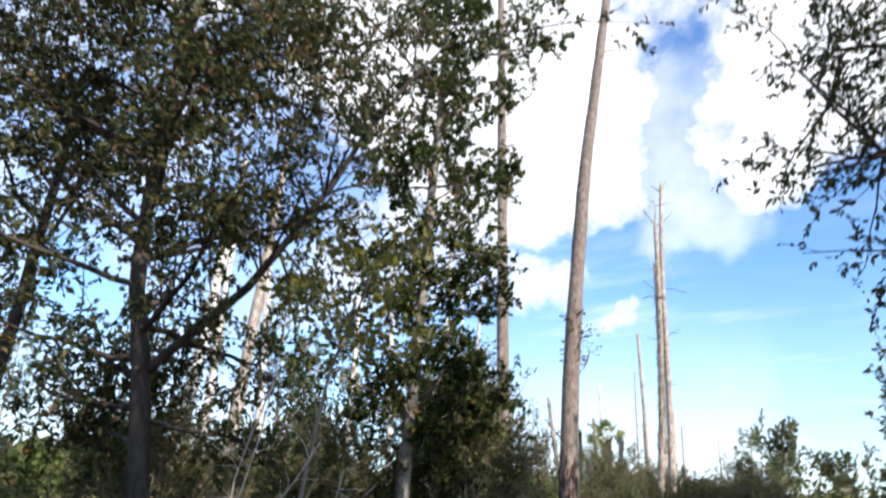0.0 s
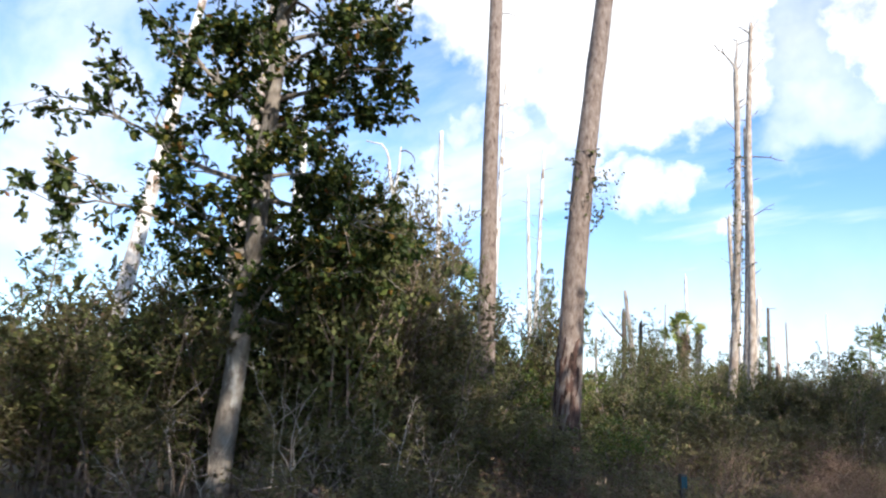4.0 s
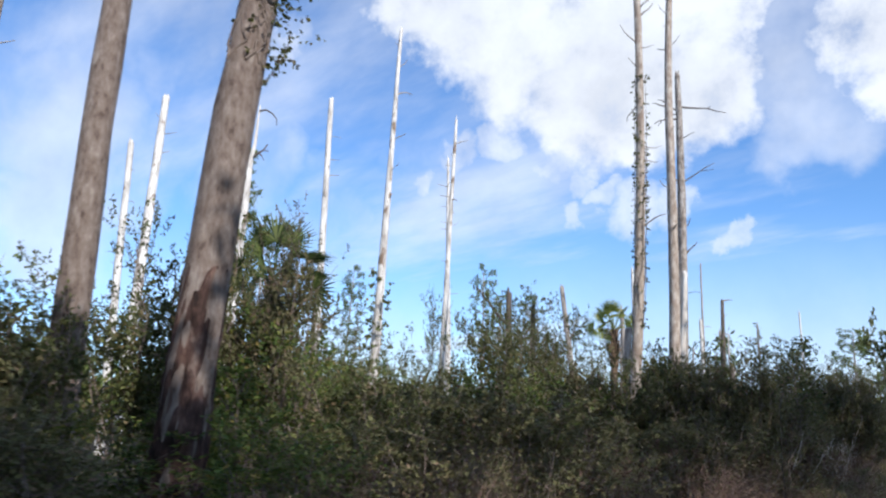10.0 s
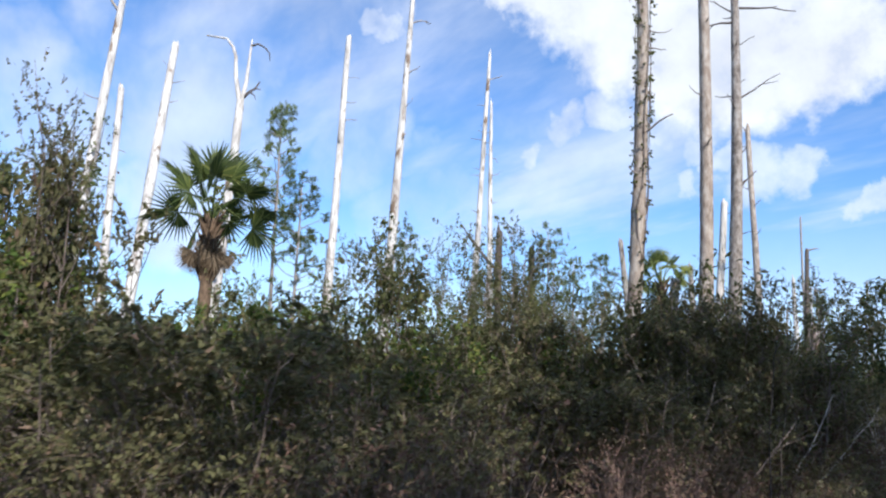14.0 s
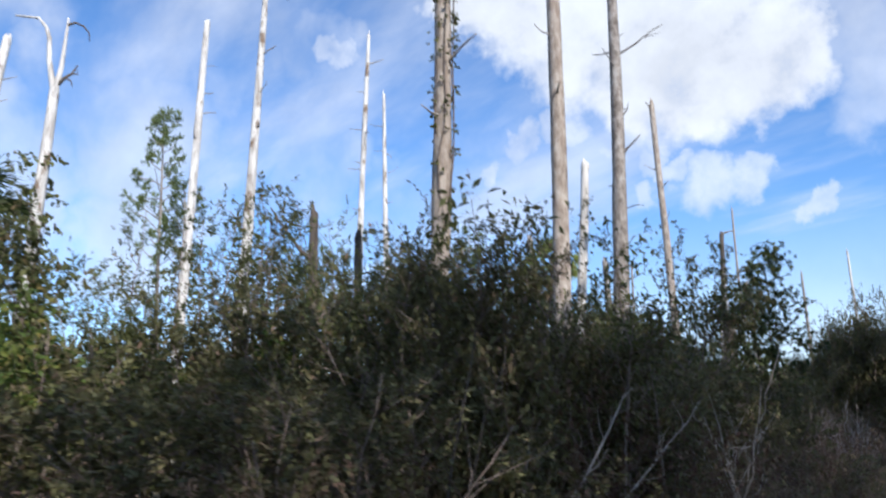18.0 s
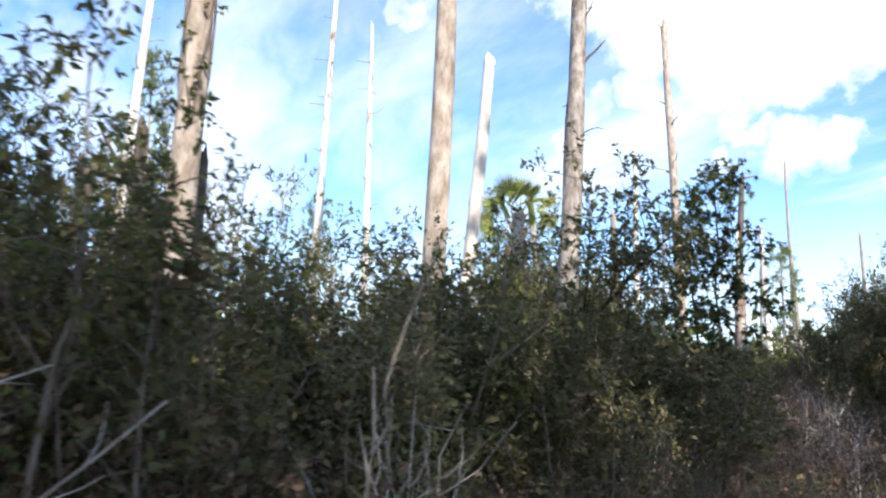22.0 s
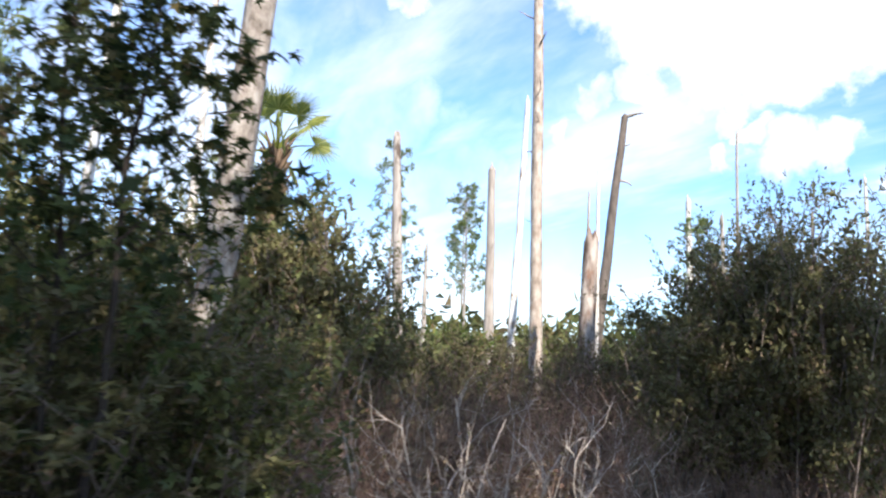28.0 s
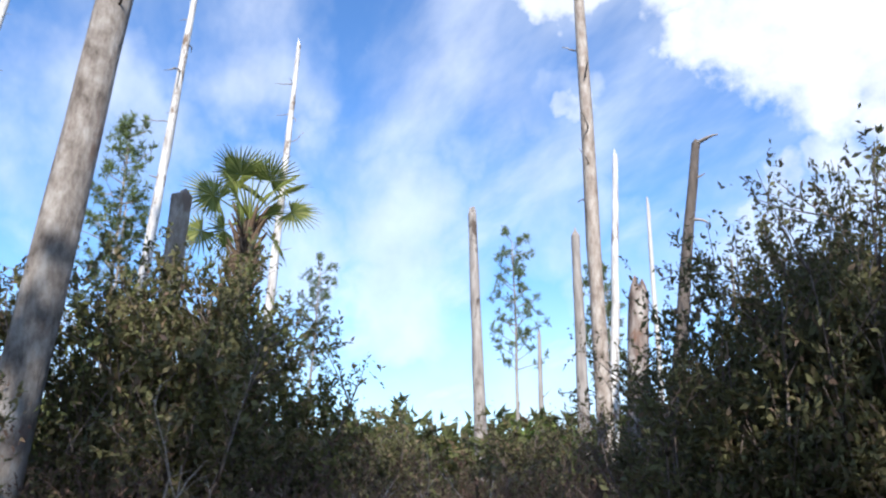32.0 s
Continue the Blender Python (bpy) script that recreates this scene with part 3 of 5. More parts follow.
tanglew = bush_kind("tangled_thicket", "low brown tangle of twigs and withered leaves", "low thickets", 91, 3, 1.4, 1.9, 9, 5, 5, 0.3, 0.010, 1900, 0.055, 0.025, G_BROWN, lean=0.75, start=0.15, loose=0.22, sides=4, fine=0.22, split=False)
greenw = bush_kind("low_bush", "low dark green bush at the trail edge", "low green bushes", 111, 3, 1.4, 1.9, 9, 6, 5, 0.26, 0.010, 2300, 0.055, 0.025, G_MYRTLE, lean=0.7, start=0.12, loose=0.2, sides=4, fine=0.12, split=False)
farbush = bush_kind("distant_shrub", "green shrub in the open swamp", "distant shrubs", 131, 4, 3.0, 2.6, 5, 6, 5, 0.42, 0.025, 1050, 0.21, 0.11, G_BAY, sides=4, fine=0.0, split=False, small=True)
farbright = bush_kind("distant_sunlit_shrub", "yellow-green shrub in the open swamp", "distant yellow-green shrubs", 141, 3, 3.0, 2.6, 5, 6, 5, 0.42, 0.025, 1050, 0.21, 0.11, G_BRIGHT, sides=4, fine=0.0, split=False, small=True)

midbush = bush_kind("leafy_bush", "leafy evergreen bush in the depth of the hedge", "hedge bushes", 151, 3, 2.4, 2.0, 6, 7, 6, 0.26, 0.02, 4700, 0.068, 0.034, G_MYRTLE, sides=4, fine=0.0, split=False, small=True)

fartree = bush_kind("distant_tree", "rounded green tree at the far end of the trail", "distant trees", 181, 2, 10.0, 6.5, 4, 12, 7, 1.0, 0.09, 6500, 0.34, 0.2, G_BAY, sides=5, fine=0.0, split=False, small=True, start=0.3, category="tree")


def dead_kind():
    made = []
    for i in range(4):
        rng = np.random.default_rng(160 + i)
        parts = []
        for s in range(5):
            tubes = Tubes()
            az, tilt = rng.uniform(0, 6.28), rng.uniform(0.08, 0.5)
            pts = wander(rng, (0.1 * math.cos(az), 0.1 * math.sin(az), -0.05), (math.cos(az) * tilt, math.sin(az) * tilt, 1), 2.0 * rng.uniform(0.6, 1.05), 7, 0.2, 0.02)
            r = rng.uniform(0.006, 0.0115)
            s0 = tubes.add(pts, np.linspace(r, r * 0.4, 8), 5)
            for _ in range(rng.integers(3, 6)):
                f = rng.uniform(0.3, 0.95)
                p, d = along(pts, f)
                bp = wander(rng, p, d * 0.8 + rng.normal(0, 0.6, 3) + (0, 0, 0.3), rng.uniform(0.3, 0.9), 5, 0.22, 0.05)
                b0 = tubes.add(bp, np.linspace(r * 0.6, r * 0.25, 6), 4, False, root=s0 + round(f * 7) * 5)
                for _ in range(3):
                    g = rng.uniform(0.3, 1)
                    q, e = along(bp, g)
                    tubes.add(wander(rng, q, e + rng.normal(0, 0.7, 3), rng.uniform(0.1, 0.35), 2, 0.2), [r * 0.3, r * 0.22, r * 0.1], 3, False, root=b0 + round(g * 5) * 4)
            parts.append(("branch", tubes.mesh("dead_branch", M_TWIG), ""))
        made.append(parts)
    return Kind("dead_shrub", 2.0, made, "leafless grey dead shrub with forked twigs", "shrub", "dead shrubs")


deadwood = dead_kind()
brush = bush_kind("bare_brush", "leafless grey-brown brushwood of fine crooked twigs", "bare brushwood", 171, 4, 1.5, 1.7, 14, 5, 5, 0.36, 0.007, 620, 0.045, 0.019, G_BROWN, stem_mat=M_BRUSH, lean=0.4, start=0.25, loose=0.16, sides=3, fine=0.6, split=False, small=True)
rng0 = random.Random(3)

# low growth along the front of the hedge
y = -6.0
while y < 64:
    k = rng0.choice((tanglew, greenw, brush)) if y < 36 else rng0.choice((brush, brush, tanglew))
    low = 0.75 if 1 < y < 15.5 or 36.5 < y < 42 else 1.05
    k.place(hedge_x(y) - rng0.uniform(0.1, 1.0), y, low * rng0.uniform(1.0, 1.6), wide=rng0.uniform(0.8, 1.15))
    y += rng0.uniform(0.75, 1.2)
y = 2.0
while y < 36:
    k = rng0.choice((greenw, tanglew, tanglew, brush, brush))
    k.place(lerp_table(FRINGE_X, y) - rng0.uniform(0.0, 0.9), y, rng0.uniform(0.6, 0.95), wide=rng0.uniform(0.7, 1.0))
    y += rng0.uniform(0.55, 0.95)

# the shrubs of the hedge, one by one: kind, place, height, width factor
for k, x, y, h, w in (
        (myrtle, -7.2, 11.1, 5.6, 1.35), (myrtle, -7.0, 10.2, 4.8, 1.35), (myrtle, -8.2, 11.8, 5.3, 1.2), (myrtle, -7.7, 10.8, 4.0, 1.5), (myrtle, -6.9, 11.6, 3.4, 1.3), (myrtle, -7.7, 11.0, 5.2, 1.1), (myrtle, -7.5, 10.6, 4.8, 1.1), (bay, -6.2, 9.2, 4.8, 1.25), (bay, -6.4, 9.0, 3.2, 1.2), (bay, -8.6, 6.9, 3.5, 1.1), (bay, -9.4, 8.1, 3.7, 1.15), (bay, -7.4, 6.6, 2.6, 1.1), (bay, -7.6, 8.6, 3.4, 1.2),
        (myrtle, -7.9, 13.9, 2.4, 0.9), (sunny, -9.8, 13.6, 3.2, 1.1), (sunny, -8.9, 17.8, 2.7, 1.1), (bay, -7.9, 18.6, 2.4, 1.0), (bay, -10.6, 16.9, 3.4, 1.1),
        (bay, -11.2, 17.9, 5.0, 1.2), (myrtle, -9.7, 18.7, 4.7, 0.95), (bay, -12.0, 18.6, 5.5, 1.15), (sunny, -10.2, 18.9, 3.4, 1.0), (sunny, -10.6, 21.6, 2.7, 1.1), (bay, -9.2, 23.6, 3.9, 1.0), (sunny, -8.1, 21.1, 2.4, 0.95),
        (sunny, -7.6, 23.2, 2.4, 0.9), (bay, -12.6, 22.4, 2.8, 1.0), (wispy, -10.4, 26.1, 4.9, 1.0), (wispy, -9.7, 26.8, 5.4, 1.0), (wispy, -9.9, 24.6, 4.5, 0.9), (wispy, -11.3, 27.2, 5.6, 1.0),
        (myrtle, -4.9, 24.6, 1.9, 0.9), (myrtle, -8.4, 26.0, 3.3, 1.1), (bay, -8.7, 24.7, 3.0, 1.0), (bay, -7.4, 26.7, 3.2, 1.0), (midbush, -8.2, 25.4, 2.5, 1.2), (midbush, -7.9, 26.6, 2.6, 1.2), (midbush, -9.0, 26.0, 2.7, 1.2), (myrtle, -4.9, 26.2, 3.0, 0.78), (myrtle, -5.2, 26.5, 3.2, 0.8), (myrtle, -5.7, 26.3, 3.3, 0.9), (myrtle, -5.8, 25.6, 2.0, 0.8), (myrtle, -5.4, 26.8, 3.4, 0.85), (myrtle, -4.9, 28.0, 2.6, 1.0), (bay, -6.5, 28.6, 2.5, 1.0),
        (myrtle, -5.3, 29.6, 2.25, 0.9), (myrtle, -7.1, 29.7, 2.9, 1.1), (bay, -8.0, 29.9, 3.1, 1.0), (midbush, -7.6, 29.4, 2.3, 1.2), (bay, -7.6, 31.2, 3.1, 1.0), (midbush, -7.0, 31.0, 2.4, 1.1), (bay, -6.6, 30.6, 3.1, 1.15), (wispy, -6.9, 29.2, 3.3, 0.5), (wispy, -7.9, 27.6, 3.6, 0.5), (myrtle, -6.0, 31.6, 2.2, 0.95), (bay, -7.3, 32.2, 2.5, 1.0),
        (myrtle, -7.4, 34.1, 2.3, 1.0), (bay, -8.2, 35.6, 2.6, 1.0), (bay, -9.3, 35.3, 3.3, 1.1), (bay, -10.5, 34.9, 4.2, 1.0), (wispy, -8.9, 33.9, 2.8, 0.7), (bay, -7.3, 36.2, 2.2, 0.9), (myrtle, -8.9, 36.6, 2.3, 0.9),
        (myrtle, -12.6, 36.6, 4.2, 1.2), (brush, -10.0, 37.0, 2.3, 1.0), (myrtle, -11.6, 38.7, 4.0, 1.3), (bay, -12.4, 39.6, 3.6, 1.1), (myrtle, -13.4, 40.3, 3.0, 1.1), (bay, -13.6, 39.2, 4.8, 1.5), (bay, -12.7, 38.3, 4.5, 1.4), (bay, -12.0, 37.4, 3.6, 1.2), (brush, -10.7, 38.0, 2.4, 1.0), (brush, -11.2, 40.6, 2.5, 1.0), (brush, -10.4, 41.9, 2.4, 1.0),
        (myrtle, -7.8, 43.1, 3.7, 1.05), (myrtle, -7.5, 43.2, 3.8, 0.95), (myrtle, -7.2, 43.6, 4.1, 0.95), (myrtle, -7.9, 43.8, 4.3, 1.0), (myrtle, -7.0, 43.1, 3.3, 0.9), (myrtle, -8.6, 43.3, 4.2, 0.95), (myrtle, -8.9, 44.2, 4.3, 1.0), (myrtle, -7.4, 43.7, 4.4, 1.35), (myrtle, -8.8, 42.7, 3.1, 1.0), (myrtle, -8.0, 45.4, 3.9, 1.3), (myrtle, -8.2, 44.2, 4.7, 1.0), (myrtle, -7.9, 44.9, 4.5, 1.35), (myrtle, -9.4, 43.4, 3.4, 1.0), (myrtle, -9.3, 46.2, 4.0, 1.2), (myrtle, -10.6, 45.0, 3.3, 1.0), (myrtle, -10.7, 43.8, 2.5, 0.9), (myrtle, -11.6, 44.0, 2.5, 0.9), (myrtle, -9.9, 49.0, 4.0, 1.4),
        (midbush, -11.0, 52.5, 4.2, 1.7), (midbush, -12.0, 56.0, 4.0, 1.7), (midbush, -12.8, 60.0, 4.2, 1.8), (midbush, -13.6, 64.5, 4.2, 1.9), (bay, -8.0, 14.4, 2.6, 1.0)):
    k.place(x, y, h, wide=w)
for x, y, h in ((-7.7, 37.6, 1.55), (-8.1, 38.3, 2.0), (-7.7, 39.2, 1.8), (-8.0, 37.0, 1.4), (-8.6, 40.2, 1.9), (-8.5, 41.2, 1.7), (-9.3, 39.2, 1.9), (-9.0, 37.8, 1.7), (-7.3, 40.6, 1.4), (-9.9, 40.2, 1.9),
                (-8.8, 42.0, 1.6), (-6.2, 36.9, 1.75), (-6.6, 37.6, 1.7), (-6.0, 36.0, 1.2), (-5.6, 8.3, 2.2), (-6.3, 9.1, 1.35), (-6.0, 7.2, 1.9), (-5.4, 9.9, 1.6), (-5.2, 8.7, 1.9), (-6.1, 29.5, 1.6), (-5.9, 29.8, 1.45),
                (-5.1, 27.3, 1.5), (-6.4, 32.9, 1.45), (-6.2, 33.3, 1.3), (-7.9, 21.0, 1.9), (-6.4, 26.2, 1.5), (-7.2, 8.8, 1.8)):
    deadwood.place(x, y, h)

# the depth of the hedge behind them
y = 18.6
while y < 36:
    midbush.place(hedge_x(y) - rng0.uniform(1.4, 2.6), y, rng0.uniform(1.6, 2.1), wide=rng0.uniform(0.9, 1.2))
    midbush.place(hedge_x(y) - rng0.uniform(3.2, 5.2), y + 0.4, rng0.uniform(1.9, 2.5), wide=rng0.uniform(0.9, 1.2))
    y += rng0.uniform(1.0, 1.4)
for x, y, h in ((-8.2, 43.0, 3.0), (-8.6, 44.0, 3.3), (-7.7, 43.6, 2.9), (-8.3, 45.2, 3.2), (-9.2, 44.6, 2.9), (-7.9, 44.6, 3.4), (-9.0, 46.6, 3.2), (-8.1, 42.9, 2.2), (-11.9, 38.5, 2.9), (-12.7, 38.9, 3.4), (-13.3, 39.6, 3.2),
                (-12.4, 38.1, 4.2), (-12.9, 38.8, 4.3), (-11.8, 38.4, 3.8), (-13.7, 39.2, 4.4), (-12.0, 39.3, 2.7), (-13.0, 38.0, 3.2), (-11.4, 37.9, 2.3), (-12.6, 40.2, 2.4), (-7.4, 10.7, 3.6), (-7.6, 11.6, 3.9), (-8.1, 11.2, 4.2), (-6.6, 9.6, 3.0), (-8.0, 8.0, 3.0), (-9.6, 5.4, 2.5), (-10.5, 6.6, 2.6), (-11.5, 7.4, 2.8), (-8.8, 7.6, 3.3), (-7.8, 6.2, 2.4),
                (-5.6, 26.6, 2.6), (-5.2, 25.6, 1.7), (-8.6, 34.6, 2.6), (-7.9, 35.3, 2.6), (-9.4, 35.2, 2.9), (-7.0, 34.8, 2.1), (-6.6, 33.9, 2.0), (-7.9, 33.4, 2.5), (-11.0, 18.8, 3.6), (-11.6, 19.4, 3.9), (-10.4, 17.8, 3.2)):
    midbush.place(x, y, h, wide=1.15)

# low scrub where the trunks can be seen down to their feet
low_spots = []
while len(low_spots) < 32:
    y = rng0.choice((rng0.uniform(8.5, 18.5), rng0.uniform(36.5, 44)))
    x = hedge_x(y) - rng0.uniform(1.6, 9.5)
    if all((x - p) ** 2 + (y - q) ** 2 > 0.9 for p, q in low_spots):
        low_spots.append((x, y))
        d = hedge_x(y) - x
        k = rng0.choice((sunny, bay, bay, myrtle)) if y < 30 else rng0.choice((brush, brush, brush))
        k.place(x, y, rng0.uniform(1.15, 1.5) + 0.09 * d, wide=rng0.uniform(0.75, 1.0))
for i, (x, y, h) in enumerate(((-12.0, 43.5, 2.5), (-13.0, 45.0, 2.9), (-14.5, 44.0, 2.9), (-16.0, 46.0, 3.2), (-12.5, 47.5, 2.9), (-15.0, 42.0, 2.7), (-17.0, 43.5, 3.0), (-18.5, 46.0, 3.2), (-11.5, 42.6, 2.3),
                               (-17.5, 49.0, 3.3), (-14.0, 50.0, 3.3), (-20.0, 47.5, 3.3), (-11.0, 48.0, 3.2), (-22.0, 45.0, 3.3), (-24.0, 48.5, 3.4), (-19.5, 42.5, 3.0), (-21.5, 51.0, 3.5), (-16.0, 53.0, 3.5))):
    (((brush, brush, myrtle) if y < 48 and x > -16.5 else (farbush, farbush, farbright))[i % 3]).place(x, y, h, wide=1.15)


# upright brown brush between the dead shrubs where the hedge is low
for x, y, h in ((-7.2, 36.8, 1.5), (-7.9, 37.2, 1.7), (-8.5, 37.6, 1.8), (-8.2, 38.9, 1.9), (-8.9, 38.6, 2.0), (-8.3, 39.7, 1.9), (-8.0, 40.4, 1.8), (-9.1, 40.8, 2.0), (-8.1, 41.6, 1.8), (-9.5, 41.6, 2.0), (-7.6, 38.4, 1.5), (-9.6, 38.6, 2.0),
                (-10.6, 43.0, 2.7), (-11.3, 43.3, 2.8), (-10.0, 42.4, 2.4), (-11.2, 41.6, 2.4), (-10.4, 40.6, 2.2), (-9.8, 39.8, 2.1), (-10.6, 39.6, 2.2), (-9.2, 42.2, 2.1)):
    brush.place(x, y, h, wide=0.8)
for k, x, y, h, w in ((bay, -6.5, 27.5, 3.3, 0.8), (midbush, -6.3, 27.4, 3.0, 0.95), (bay, -6.9, 27.2, 3.6, 0.9), (midbush, -6.8, 27.0, 3.2, 1.0)):
    k.place(x, y, h, wide=w)
for k, x, y, h, w in ((greenw, -2.4, 10.75, 1.1, 0.65), (greenw, -2.15, 11.3, 0.72, 0.7), (tanglew, -2.6, 10.5, 0.85, 0.7), (greenw, -2.95, 11.0, 0.95, 0.75), (tanglew, -2.3, 12.0, 0.7, 0.7), (midbush, -5.4, 7.9, 1.6, 0.9),
                      (midbush, -5.0, 9.0, 1.3, 0.85), (midbush, -5.9, 10.0, 1.9, 0.95), (midbush, -6.3, 6.6, 1.8, 0.95), (greenw, -4.4, 8.4, 1.1, 0.85), (greenw, -4.6, 7.2, 1.1, 0.85), (midbush, -6.9, 9.4, 2.4, 1.0),
                      (midbush, -6.6, 1.6, 1.5, 0.95), (midbush, -7.1, 2.7, 1.9, 1.0), (midbush, -5.3, 0.5, 1.2, 0.9), (midbush, -4.9, 1.2, 1.2, 0.8), (midbush, -5.7, 1.3, 1.6, 0.9), (midbush, -7.3, 10.3, 4.5, 1.1), (midbush, -7.7, 9.7, 4.6, 1.1), (midbush, -6.9, 9.0, 4.2, 1.0), (bay, -9.2, 14.6, 3.2, 1.0), (bay, -8.5, 13.2, 2.7, 1.0), (midbush, -6.6, 13.4, 1.7, 0.9), (bay, -11.9, 29.55, 4.5, 0.9), (bay, -13.5, 22.9, 3.4, 1.0), (bay, -15.8, 23.2, 3.5, 1.0), (bay, -16.3, 24.3, 3.6, 1.0), (bay, -9.5, 22.1, 2.7, 0.9), (bay, -11.5, 22.7, 3.0, 1.0), (sunny, -14.6, 23.9, 3.6, 1.0), (greenw, -2.3, 11.2, 0.8, 0.6)):
    k.place(x, y, h, wide=w)
for x, y, h in ((-2.2, 4.4, 0.42), (-2.6, 5.0, 0.5), (-1.9, 5.5, 0.4), (-2.9, 5.9, 0.55), (-2.2, 6.4, 0.42), (-3.2, 4.9, 0.55), (-1.7, 4.8, 0.36)):
    sunny.place(x, y, h, wide=0.2, label="small fresh green weed at the trail edge")


def leaning_branch(base, tips, r, seed, mat, label, twigs=5, loose=0.15, bend=0.02):
    """A bare branch that leans out of the hedge, forked towards its tips."""
    rng = np.random.default_rng(seed)
    o = np.array(base, float)
    root = new("dead_branch")
    root.matrix_world = pose(*o)
    tagged(root, label, "branch", "leaning dead branches")
    for i, tip in enumerate(tips):
        t = Tubes()
        d = np.array(tip, float) - o
        line = np.linspace(0, 1, 9)[:, None] * d
        line[1:-1] += np.cumsum(rng.normal(0, bend, (7, 3)), axis=0) + (0, 0, 0.06 * np.linalg.norm(d) * (1 if i else 0.4))
        s0 = t.add(line, np.linspace(r, r * 0.35, 9) * (1 if i == 0 else 0.8), 6, True, 0.06, rng)
        for _ in range(twigs):
            f = rng.uniform(0.35, 0.95)
            p, e = along(line, f)
            t.add(wander(rng, p, e + rng.normal(0, 0.5, 3), rng.uniform(0.15, 0.45), 3, loose), np.linspace(r * 0.35, r * 0.12, 4), 4, True, root=s0 + round(f * 8) * 6)
        part("branch", t.mesh("leaning_branch", mat), root)


PALE = "pale bare dead branch leaning out of the hedge"
leaning_branch((-4.6, 26.3, 0.1), ((-4.45, 27.45, 1.62), (-4.0, 27.75, 1.5)), 0.014, 61, M_TWIG, PALE)
leaning_branch((-3.95, 24.75, 0.1), ((-4.2, 25.6, 2.2), (-4.0, 25.4, 1.7)), 0.012, 62, M_OAKBARK, "dark bare stem leaning out of the hedge")
leaning_branch((-7.05, 37.45, 0.1), ((-7.1, 36.95, 1.5), (-7.0, 37.65, 1.45)), 0.010, 63, M_TWIG, PALE)
deadwood.place(-4.5, 29.0, 1.9)
for x, y, h, w in ((-6.0, 31.6, 2.9, 0.5), (-10.9, 28.4, 5.0, 0.9), (-11.9, 29.0, 5.4, 0.9), (-12.4, 28.2, 5.6, 0.9)):
    wispy.place(x, y, h, wide=w)

# growth behind the oak and the maple, and at the far end of the trail
for k, x, y, h, w in ((bay, -9.0, 4.0, 3.3, 1.1), (myrtle, -8.0, 5.4, 1.8, 1.0), (bay, -11.2, 5.0, 2.7, 1.2), (myrtle, -12.2, 8.0, 2.5, 1.1), (bay, -10.2, 9.6, 4.3, 1.1), (bay, -12.8, 11.2, 4.2, 1.2), (myrtle, -7.7, 3.6, 2.6, 1.1),
                      (myrtle, -8.6, 0.6, 3.4, 1.3), (bay, -9.4, 1.6, 2.9, 1.2), (midbush, -8.0, -0.6, 2.5, 1.3), (bay, -9.8, -1.2, 4.0, 1.3), (myrtle, -6.6, 0.2, 2.2, 1.1), (bay, -14.5, 3.0, 5.0, 1.4), (myrtle, -7.5, -1.6, 2.8, 1.2), (bay, -14.0, 7.0, 2.8, 1.3),
                      (fartree, -14.3, 90, 12.6, 0.9), (fartree, -17.2, 92, 8.6, 0.7), (fartree, -8.6, 93, 9.4, 1.0), (fartree, -3.0, 88, 8.0, 1.0), (farbush, -17.5, 72, 4.6, 1.7), (farbush, -20, 78, 5.2, 2.0)):
    k.place(x, y, h * (1.22 if y < 20 else 1), wide=w)
leaning_branch((-5.2, 2.5, 0.2), ((-3.4, 2.2, 2.2), (-3.25, 2.5, 1.6), (-3.7, 1.9, 2.9), (-4.1, 2.2, 3.1)), 0.016, 64, M_TWIG, "pale lichen-hung crooked dead branches under the oak", 16, 0.32, 0.05)
leaning_branch((-4.9, 2.1, 0.2), ((-3.2, 1.9, 1.3), (-3.6, 2.4, 1.5), (-3.1, 2.2, 1.9)), 0.013, 65, M_TWIG, "pale lichen-hung crooked dead branches under the oak", 16, 0.32, 0.05)

# shrubs over the open swamp behind
taken = []
count = 0
while count < 150:
    y = rng0.uniform(1, 78)
    d = 4.0 + 44 * rng0.random() ** 1.4
    x = hedge_x(y) - d
    if d < 9 and 9 < y < 17.5 or d < 13 and 36 < y < 50:
        continue
    if any((x - a) ** 2 + (y - b) ** 2 < (1.1 + d * 0.03) ** 2 for a, b in taken):
        continue
    taken.append((x, y))
    count += 1
    h = rng0.uniform(1.7, 2.7) if d < 9 else rng0.uniform(2.2, 3.6) if d < 20 else rng0.uniform(2.8, 4.6)
    k = farbright if rng0.random() < 0.38 else farbush
    if d < 8:
        k = sunny if rng0.random() < 0.35 else midbush
    k.place(x, y, h, wide=rng0.uniform(0.85, 1.3) * (1 if d < 20 else 1.3))
for x, y, h in ((-12.2, 30.6, 5.2), (-13.6, 32.2, 5.6), (-15.0, 31.0, 5.9), (-14.4, 33.8, 5.4), (-16.5, 34.5, 6.0), (-11.5, 32.5, 4.9), (-19.4, 32.3, 7.8), (-20.2, 28.8, 6.4), (-17.5, 29.5, 5.2),
                (-12.9, 21.4, 3.0), (-14.6, 25.6, 4.4), (-18.0, 38.0, 5.0), (-10.6, 29.9, 4.6)):
    wispy.place(x, y, h, wide=0.9)


